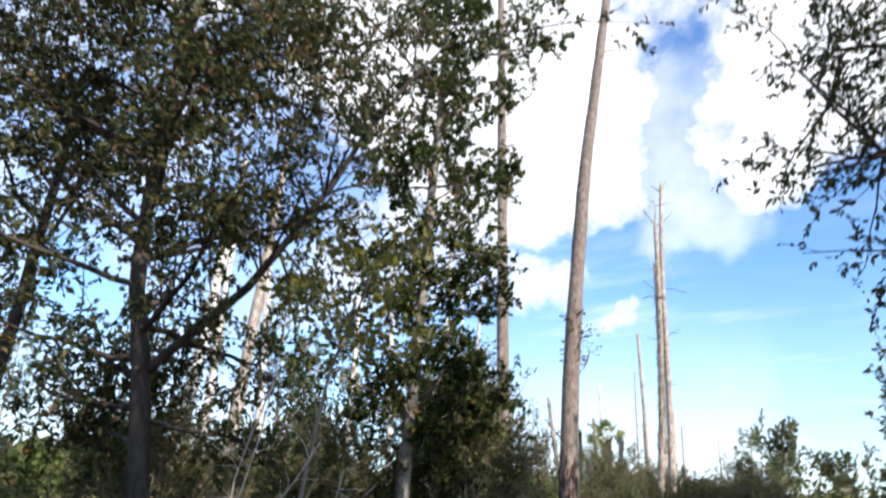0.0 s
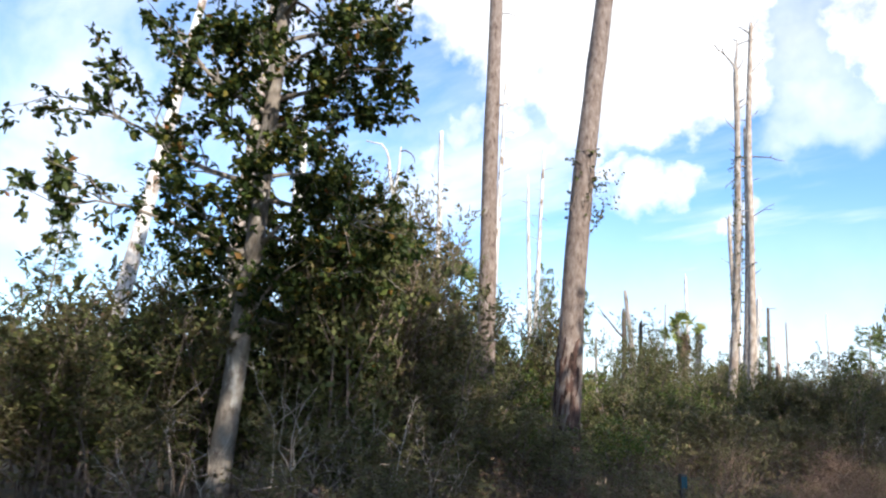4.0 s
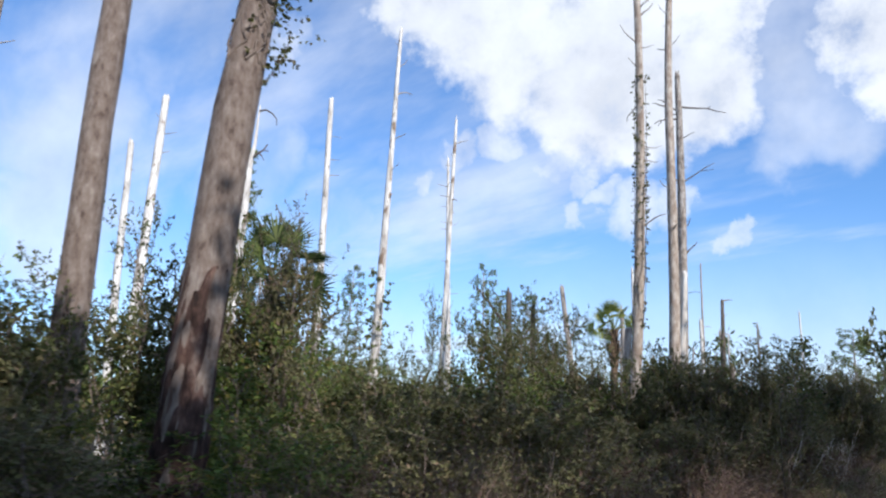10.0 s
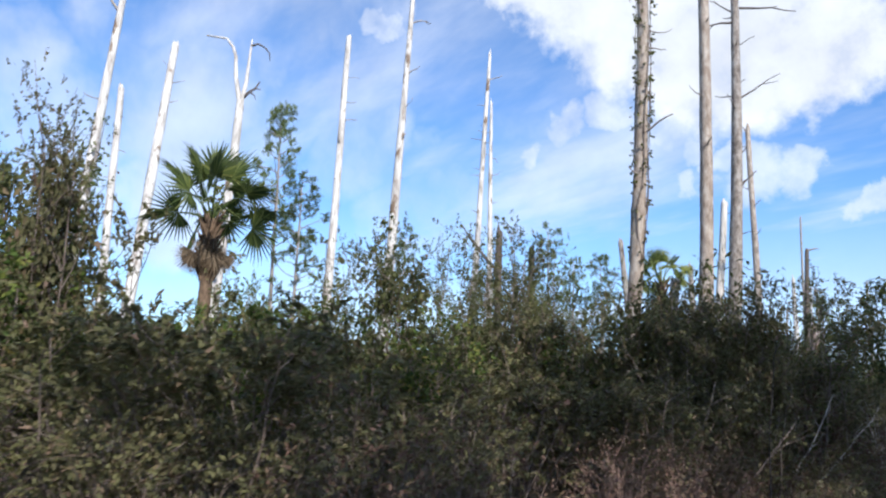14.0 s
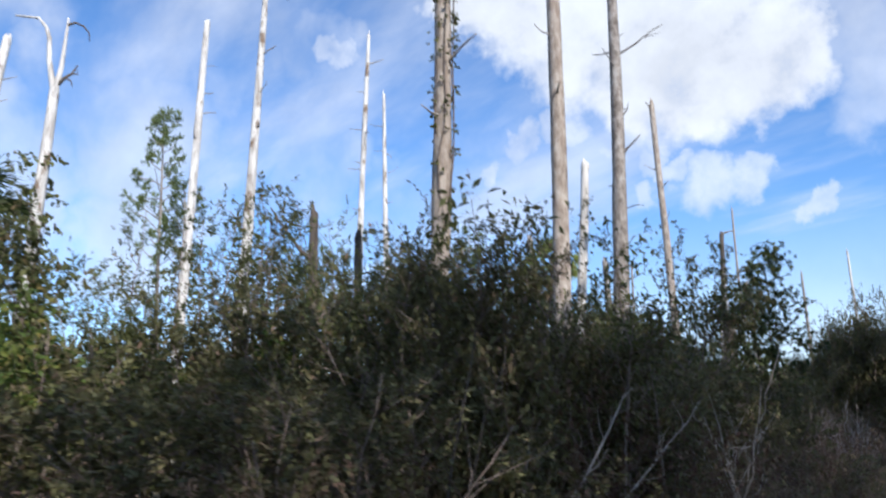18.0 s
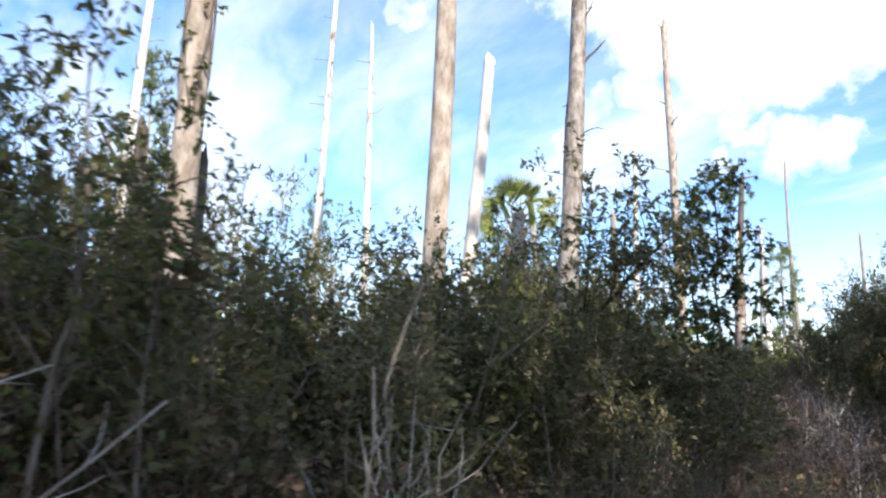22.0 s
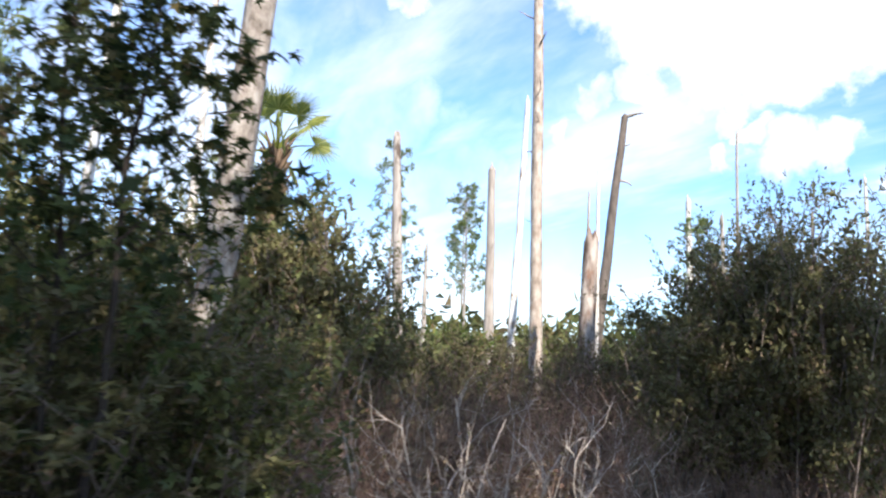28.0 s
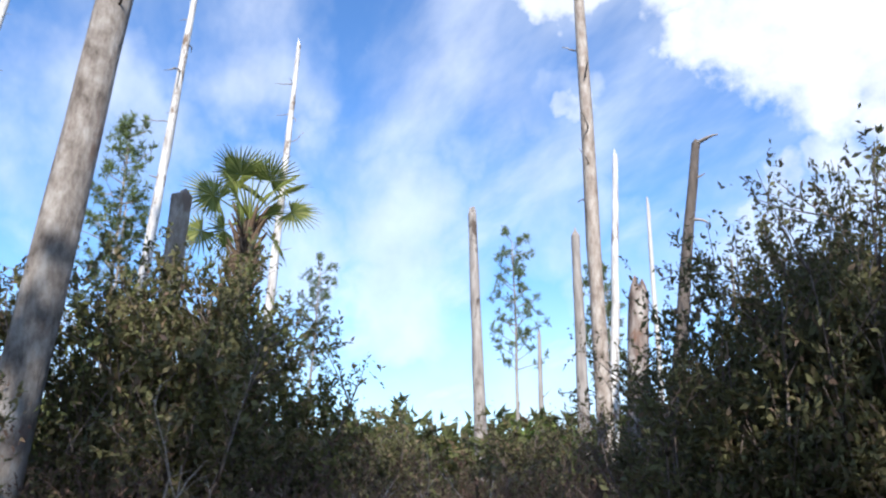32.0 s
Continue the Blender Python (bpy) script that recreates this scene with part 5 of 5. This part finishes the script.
def palm(x, y, crown_z, reach, seed, label, fans=26, dry=9, trunk_r=0.16, leafy=G_PALM, blade=0.4):
    rng = np.random.default_rng(seed)
    root = new("cabbage_palm")
    root.matrix_world = pose(x, y, -0.05)
    tagged(root, label, "palm tree", "cabbage palms")
    t = Tubes()
    stem = wander(rng, (0, 0, 0), (0, 0, 1), crown_z + 0.05, 10, 0.005)
    t.add(stem, np.linspace(trunk_r * 1.1, trunk_r * 0.9, 11), 12, True, 0.05, rng)
    part("trunk", t.mesh("palm_trunk", M_PALMTRUNK), root, "rough brown fibrous trunk")
    t = Tubes()
    for i in range(46):
        z = crown_z - 1.6 + 1.6 * i / 46
        a = i * 2.4
        p = along(stem, min(z / crown_z, 0.99))[0] + np.array([math.cos(a), math.sin(a), 0]) * trunk_r * 0.8
        t.add([p, p + np.array([math.cos(a) * 0.08, math.sin(a) * 0.08, 0.16]), p + np.array([math.cos(a) * 0.2, math.sin(a) * 0.2, 0.36])], [0.05, 0.035, 0.015], 4)
    part("boot_fibre", t.mesh("palm_boots", M_PALMTRUNK), root)
    top = stem[-1]
    green, brown = [fan(rng, reach * blade, leafy) for _ in range(3)], [fan(rng, reach * 0.29, G_PALMDRY) for _ in range(2)]
    for i in range(fans + dry):
        old = i >= fans
        a = i * 2.39996 + rng.uniform(-0.2, 0.2)
        up = rng.uniform(-1.5, -1.05) if old else 1.5 - 1.7 * (i / fans) + rng.uniform(-0.12, 0.12)
        ln = reach * rng.uniform(0.5, 0.66) * (0.75 if old else 1)
        d = np.array([math.cos(a) * math.cos(up), math.sin(a) * math.cos(up), math.sin(up)])
        end = top + d * ln + np.array([0, 0, -0.10 * ln if up < 0.8 else 0])
        t = Tubes()
        t.add([top + d * 0.05, (top + end) / 2 + (0, 0, 0.06 * ln), end], [0.022, 0.015, 0.010], 4)
        stalk = part("leaf_stalk", t.mesh("palm_stalk", G_PALMDRY if old else leafy), root)
        tip = end - (top + end) / 2 - np.array([0, 0, 0.06 * ln])
        tip = unit(tip + (0, 0, -1.2 if old else -0.12))
        leaf_fan = part("fan_blade", (brown if old else green)[i % (2 if old else 3)], stalk, "dry brown hanging fan" if old else "")
        q = Vector(tip).to_track_quat("X", "Z").to_matrix().to_4x4() @ pose(0, 0, 0, rng.uniform(-80, 80), 0, 0)
        leaf_fan.matrix_world = Matrix.Translation(Vector(end) + Vector((x, y, -0.05))) @ q
        leaf_fan.matrix_parent_inverse = Matrix.Identity(4)
        leaf_fan.matrix_basis = Matrix.Translation(end) @ q


palm(-17.15, 23.55, 5.4, 1.9, 301, "cabbage palm with grey-green fans and dry hanging leaves", 18, 10, blade=0.5)
palm(-15.41, 39.49, 5.75, 1.45, 302, "cabbage palm with bright green upper fans and brown lower ones", 16, 7, 0.15, G_PALMSUN)


# ---------------------------------------------------------------- pines
def pine_kind():
    made = []
    for i in range(3):
        rng = np.random.default_rng(400 + i)
        tubes, tw = Tubes(), []
        H = 12.0
        stem = wander(rng, (0, 0, -0.1), (0, 0, 1), H, 10, 0.015)
        tubes.add(stem, np.linspace(0.13, 0.025, 11), 7)
        tufts = []
        for b in range(34):
            f = 0.5 + 0.5 * (b + rng.random()) / 34
            p, _ = along(stem, f)
            a = b * 2.4 + rng.uniform(-0.5, 0.5)
            ln = (1.16 - f) * 2.5 * rng.uniform(0.45, 1.1) + 0.25
            line = wander(rng, p, (math.cos(a), math.sin(a), 0.3), ln, 4, 0.15, 0.08)
            tubes.add(line, np.linspace(0.028, 0.010, 5), 4, False)
            for _ in range(rng.integers(2, 5)):
                q, d = along(line, rng.uniform(0.5, 1.0))
                side = wander(rng, q, d + rng.normal(0, 0.8, 3) + (0, 0, 0.3), rng.uniform(0.1, 0.5), 2, 0.1)
                tubes.add(side, [0.010, 0.008, 0.006], 3, False)
                tufts.append(side[-1])
        for c in tufts:
            way = rng.normal(0, 1, (9, 3)) + (0, 0, 0.35)
            way /= np.linalg.norm(way, axis=1)[:, None]
            tw += [np.array([c, c + w * 0.06, c + w * 0.12]) for w in way]
        made.append([("trunk", tubes.mesh("pine_trunk", M_GREY), ""), ("crown", leaves("pine_needles", rng, tw, len(tufts) * 95, 0.23, 0.026, G_NEEDLE, 0.5, 0.0, 1.0, small=True), "")])
    return Kind("slash_pine", 12.0, made, "slender young pine with tufted needles", "pine tree", "slender pines")


pine = pine_kind()
for x, y, h, w in ((-40.1, 36.1, 18.6, 1.3), (-37.3, 36.3, 13.6, 1.2), (-35.5, 54.9, 13.4, 0.95), (-33.5, 58.4, 11.9, 0.9), (-40.9, 64.3, 13.4, 0.95),
                   (-40.9, 45.6, 12.4, 0.9), (-17.0, 55.0, 7.2, 0.7), (-15.4, 78, 10.2, 1.4), (-13.4, 82, 8.4, 1.3), (-44.0, 18.0, 12.0, 1.0)):
    pine.place(x, y, h, wide=w)


# ---------------------------------------------------------------- living broadleaf trees
def broad_tree(name, label, x, y, trunk, limbs, r, leaf_mat, bark_mat, count, leaf_l, leaf_w, seed, twig_n=7, twig_len=0.4, droop=0.2, category="tree", group="", small=False, star=False):
    """A tree from its trunk line and its limbs: each limb (height on the trunk, way, length, lift)."""
    rng = np.random.default_rng(seed)
    root = new(name)
    root.matrix_world = pose(x, y, -0.05)
    tagged(root, label, category, group)
    t, tw = Tubes(), []
    pts = np.array(trunk, float)
    dense = np.array([[np.interp(u, np.arange(len(pts)), pts[:, i]) for i in range(3)] for u in np.linspace(0, len(pts) - 1, 16)])
    dense[1:, :2] += np.cumsum(rng.normal(0, 0.02, (15, 2)), axis=0)
    t.add(dense, r * np.linspace(1.1, 0.25, 16), 12, True, 0.05, rng)
    part("trunk", t.mesh("tree_trunk", bark_mat), root)
    for z, way, ln, lift in limbs:
        p = np.array([np.interp(z, dense[:, 2], dense[:, i]) for i in range(3)])
        line = wander(rng, p, way, ln, 7, 0.14, lift)
        k = np.interp(z, dense[:, 2], r * np.linspace(1.1, 0.25, 16))
        rr = min(k * 0.55, 0.018 + ln * 0.011)
        lt = Tubes()
        l0 = lt.add(line, np.linspace(rr, rr * 0.2, 8), 6)
        for _ in range(int(3 + ln * 3.2)):
            f = rng.uniform(0.2, 1.0)
            q, d = along(line, f)
            side = wander(rng, q, d * 0.6 + rng.normal(0, 0.7, 3) + (0, 0, 0.1), ln * rng.uniform(0.18, 0.4) + 0.2, 4, 0.18, 0.02)
            s0 = lt.add(side, np.linspace(rr * 0.3, rr * 0.08, 5), 4, False, root=l0 + round(f * 7) * 6)
            for _ in range(twig_n):
                g = rng.uniform(0.2, 1.0)
                u, e = along(side, g)
                tw.append(wander(rng, u, e * 0.5 + rng.normal(0, 0.6, 3), twig_len * rng.uniform(0.5, 1.2), 2, 0.2))
                if rng.random() < 0.25:
                    lt.add(tw[-1], [0.005, 0.004, 0.002], 3, False, root=s0 + round(g * 4) * 4)
        part("limb", lt.mesh("tree_limb", bark_mat), root)
    part("crown", leaves(name + "_leaves", rng, tw, count, leaf_l, leaf_w, leaf_mat, 0.9, droop, small=small, star=star), root)
    return root


def ring_limbs(seed, z0, z1, n, ln0, ln1, rise=0.35):
    rng = np.random.default_rng(seed)
    out = []
    for i in range(n):
        f = i / max(n - 1, 1)
        a = i * 2.4 + rng.uniform(-0.4, 0.4)
        out.append((z0 + (z1 - z0) * f, (math.cos(a), math.sin(a), rise * rng.uniform(0.4, 1.6)), (ln0 + (ln1 - ln0) * f) * rng.uniform(0.7, 1.15), 0.03))
    return out


broad_tree("maple", "slender maple with mottled pale bark and leafy columnar crown", -6.84, 7.9, ((0, 0, 0), (0.1, 0.03, 1.7), (0.26, 0.03, 4.0), (0.56, -0.01, 8.3), (0.82, -0.1, 11.8), (1.0, -0.16, 14.0)),
           ring_limbs(1, 2.6, 13.2, 36, 1.45, 0.9) + [(10.6, (0.7, 0.75, 0.35), 3.2, 0.02), (9.4, (0.6, 0.8, 0.25), 1.7, 0.02)] + [(z, (-0.7, -0.75, 0.25), ln, 0.02) for z, ln in ((3.4, 2.4), (4.3, 2.5), (5.2, 2.2))] + [(z, (0.68, 0.73, 0.3), 1.6, 0.02) for z in (4.6, 5.4, 6.2, 7.0, 7.8)] + [(z, (0.68, 0.73, 0.1), 1.6, 0.0) for z in (2.6, 3.1, 3.6, 4.1)], 0.145, G_MAPLE, M_MAPLE, 34000, 0.11, 0.07, 501, 8, 0.34)
broad_tree("oak", "spreading dark oak with crooked forked limbs", -5.8, 2.17, ((0, 0, 0), (-0.19, -0.06, 1.7), (-0.36, -0.12, 3.3), (-0.52, -0.24, 4.2), (-0.6, -0.3, 5.0), (-0.5, -0.3, 6.8), (-0.7, -0.2, 9.2), (-0.8, 0.0, 11.8)),
           [(3.0, (0.7, 0.5, 0.95), 5.6, 0.03), (4.9, (-0.82, -0.57, 0.62), 3.6, 0.02), (4.4, (0.6, 0.9, 0.5), 2.8, 0.0), (3.6, (-0.5, 1.0, 0.55), 3.0, 0.0), (3.3, (-0.8, 0.6, 0.35), 2.6, 0.0), (2.9, (-0.9, 0.35, 0.2), 2.6, 0.0), (5.4, (0.0, 1.0, 0.25), 2.8, -0.02), (7.6, (0.5, 0.85, 0.35), 4.4, 0.0), (8.6, (0.3, 0.9, 0.45), 4.2, 0.0), (6.8, (0.2, 1.0, 0.5), 3.8, 0.0), (2.6, (-0.9, -0.2, 0.15), 2.4, 0.0), (3.2, (-0.9, -0.4, 0.1), 2.6, 0.0), (5.8, (-0.6, -0.8, 0.2), 3.0, 0.0), (6.6, (-0.75, -0.6, 0.3), 3.2, 0.0), (7.4, (-0.85, -0.5, 0.3), 3.2, 0.0), (2.2, (-1.0, -0.1, 0.1), 2.2, 0.0), (2.5, (0.75, 0.35, 0.12), 1.7, -0.02)]
           + ring_limbs(2, 3.5, 9.2, 20, 2.7, 2.4) + ring_limbs(12, 7.4, 11.8, 19, 3.6, 2.4), 0.135, G_OAK, M_OAKBARK, 71000, 0.105, 0.052, 502, 10, 0.5)
broad_tree("oak", "dark leafy oak behind the trail hedge", -10.8, 2.4, ((0, 0, 0), (0.1, 0, 3), (0.3, 0.2, 7), (0.2, 0.3, 9)), ring_limbs(3, 5.4, 8.8, 12, 2.4, 1.4), 0.14, G_OAK, M_OAKBARK, 5000, 0.11, 0.055, 503, 7, 0.45)
broad_tree("leaning_sapling", "young dark-leaved tree with a leaning crooked stem", -8.4, 32.9, ((0, 0, 0), (0.64, 0.45, 1.65), (1.06, 0.64, 2.33), (1.52, 0.89, 2.88), (2.21, 0.89, 3.26)),
           [(2.25, (0.02, 0.02, 1), 1.9, 0.03), (2.8, (0.1, 0.0, 1), 1.35, 0.03), (3.05, (0.3, -0.1, 1), 0.9, 0.03), (2.0, (-0.4, -0.3, 1), 1.5, 0.03)] + ring_limbs(12, 2.2, 3.2, 14, 0.85, 0.5) + ring_limbs(22, 1.5, 2.2, 4, 0.7, 0.6), 0.04, G_MYRTLE, M_OAKBARK, 6500, 0.07, 0.036, 512, 7, 0.26,
           group="young trees")
broad_tree("sweetgum_sapling", "young broadleaf tree with a thin bare stem and drooping starry leaves", -6.72, 35.1, ((0, 0, 0), (0.03, 0.02, 2.0), (0.0, 0.05, 4.45)), ring_limbs(11, 2.4, 4.3, 20, 0.62, 0.32) + [(3.0, (0.3, 0.9, 0.4), 0.85, 0.02), (2.6, (0.2, 0.9, 0.1), 0.9, -0.02)], 0.026, G_GUM, M_OAKBARK, 1500, 0.098, 0.05, 511, 5, 0.22, 0.45,
           group="young trees", star=True)
broad_tree("sweetgum_sapling", "young broadleaf tree with a thin bare stem and drooping starry leaves", -6.8, 34.86, ((0, 0, 0), (-0.05, 0.0, 2.0), (0.02, -0.05, 3.9)), ring_limbs(14, 1.9, 3.8, 16, 0.62, 0.36) + ring_limbs(21, 0.7, 1.7, 5, 0.6, 0.6), 0.024, G_GUM, M_OAKBARK, 1300, 0.095, 0.05, 513, 5, 0.22, 0.45,
           group="young trees", star=True)


broad_tree("young_maple", "young maple with sunlit yellow-green leaves", -3.75, 2.3, ((0, 0, 0), (0.05, 0.02, 1.6), (0.3, 0.1, 3.0), (0.55, 0.2, 4.1)), ring_limbs(31, 2.9, 4.0, 9, 0.85, 0.6, 0.25), 0.03, G_YELLOW, M_STEM, 1150, 0.085, 0.055, 520, 6, 0.3,
           category="tree", group="young trees")
broad_tree("wispy_sapling", "thin upright sapling with sparse small leaves", -4.55, 27.35, ((0, 0, 0), (0.02, 0.05, 1.4), (0.03, 0.0, 2.2), (0.05, 0.02, 2.95)), ring_limbs(41, 1.4, 2.8, 14, 0.75, 0.3, 0.9), 0.016, G_BAY, M_STEM, 1100, 0.058, 0.028, 531, 5, 0.2,
           category="shrub", group="thin saplings")
shoot = broad_tree("leafy_shoot", "tall shoot with large pointed drooping leaves", -5.49, 26.66, ((0, 0, 0), (0.02, 0.0, 2.0), (0.0, 0.0, 3.5)), ring_limbs(32, 2.9, 3.45, 6, 0.34, 0.2, 0.3), 0.012, G_BAY, M_STEM, 75, 0.13, 0.05, 521, 4, 0.15, 0.5,
           category="shrub", group="young trees")

copy_thing(shoot, pose(-5.28, 27.0, -0.05, 0, 0, 100) @ Matrix.Scale(0.93, 4))

# trees on the far side of the trail, behind the walker: they shade the hedge
for i, (x, y, h) in enumerate(((3.35, 3.7, 8.5), (6.6, -7, 11), (6.8, -1, 12), (6.4, 5, 12), (6.2, 11, 12), (6.0, 17, 11.5), (5.6, 22.5, 12), (5.0, 28, 12), (4.9, 31.2, 13), (4.6, 34, 13.5), (3.9, 37.2, 13.5), (3.4, 40, 13), (2.2, 46, 12), (0.6, 53, 12), (10.5, 8, 14), (9.6, 25, 14), (9.0, -4, 12.5), (8.8, 2, 12.5), (9.2, 11.5, 10.5), (7.4, 8.2, 11.5))):
    if i == 0:
        broad_tree("oak", "dark oak overhanging the trail", x, y, ((0, 0, 0), (-0.2, 0.1, 2.5), (-0.6, 0.3, 5), (-0.9, 0.3, 8.5)), ring_limbs(4, 2.6, 7.6, 30, 3.0, 1.8, 0.1), 0.16, G_OAK, M_OAKBARK, 30000, 0.075, 0.036, 504, 9, 0.36)
    else:
        # never in view: inferred from the hedge's shade, placed and thinned to cast it
        if i == 1:
            shade_tree = broad_tree("oak", "tall dark oak out of view beside the trail, added for shade", x, y, ((0, 0, 0), (0.1, 0.1, 3), (0.0, 0.3, 7), (-0.1, 0.2, 11)), ring_limbs(6, 5.0, 10.6, 11, 3.6, 2.2), 0.19, G_OAK, M_OAKBARK, 2700, 0.27, 0.19, 505, 4, 0.75, group="trailside oaks", small=True)
        else:
            copy_thing(shade_tree, pose(x, y, -0.05, 0, 0, i * 77) @ Matrix.Scale(h / 11, 4))


# ---------------------------------------------------------------- the trail marker
def trail_post():
    root = new("trail_marker_post")
    root.matrix_world = pose(-2.7, 11.5, 0, 0, 0, 48)
    tagged(root, "weathered wooden trail post with a painted turquoise blaze", "post")
    bm = bmesh.new()
    bmesh.ops.create_cube(bm, size=1, matrix=Matrix.Translation((0, 0, 0.455)) @ Matrix.Diagonal((0.08, 0.08, 1.11, 1)))
    bmesh.ops.bevel(bm, geom=bm.edges[:], offset=0.008, segments=2, affect="EDGES")
    me = bpy.data.meshes.new("post")
    bm.to_mesh(me)
    bm.free()
    me.materials.append(M_POST)
    part("post", me, root)
    bm = bmesh.new()
    bmesh.ops.create_cube(bm, size=1, matrix=Matrix.Translation((0, -0.042, 0.92)) @ Matrix.Diagonal((0.068, 0.006, 0.13, 1)))
    me = bpy.data.meshes.new("blaze")
    bm.to_mesh(me)
    bm.free()
    me.materials.append(M_BLUE)
    part("blaze", me, root, "turquoise painted blaze")


trail_post()
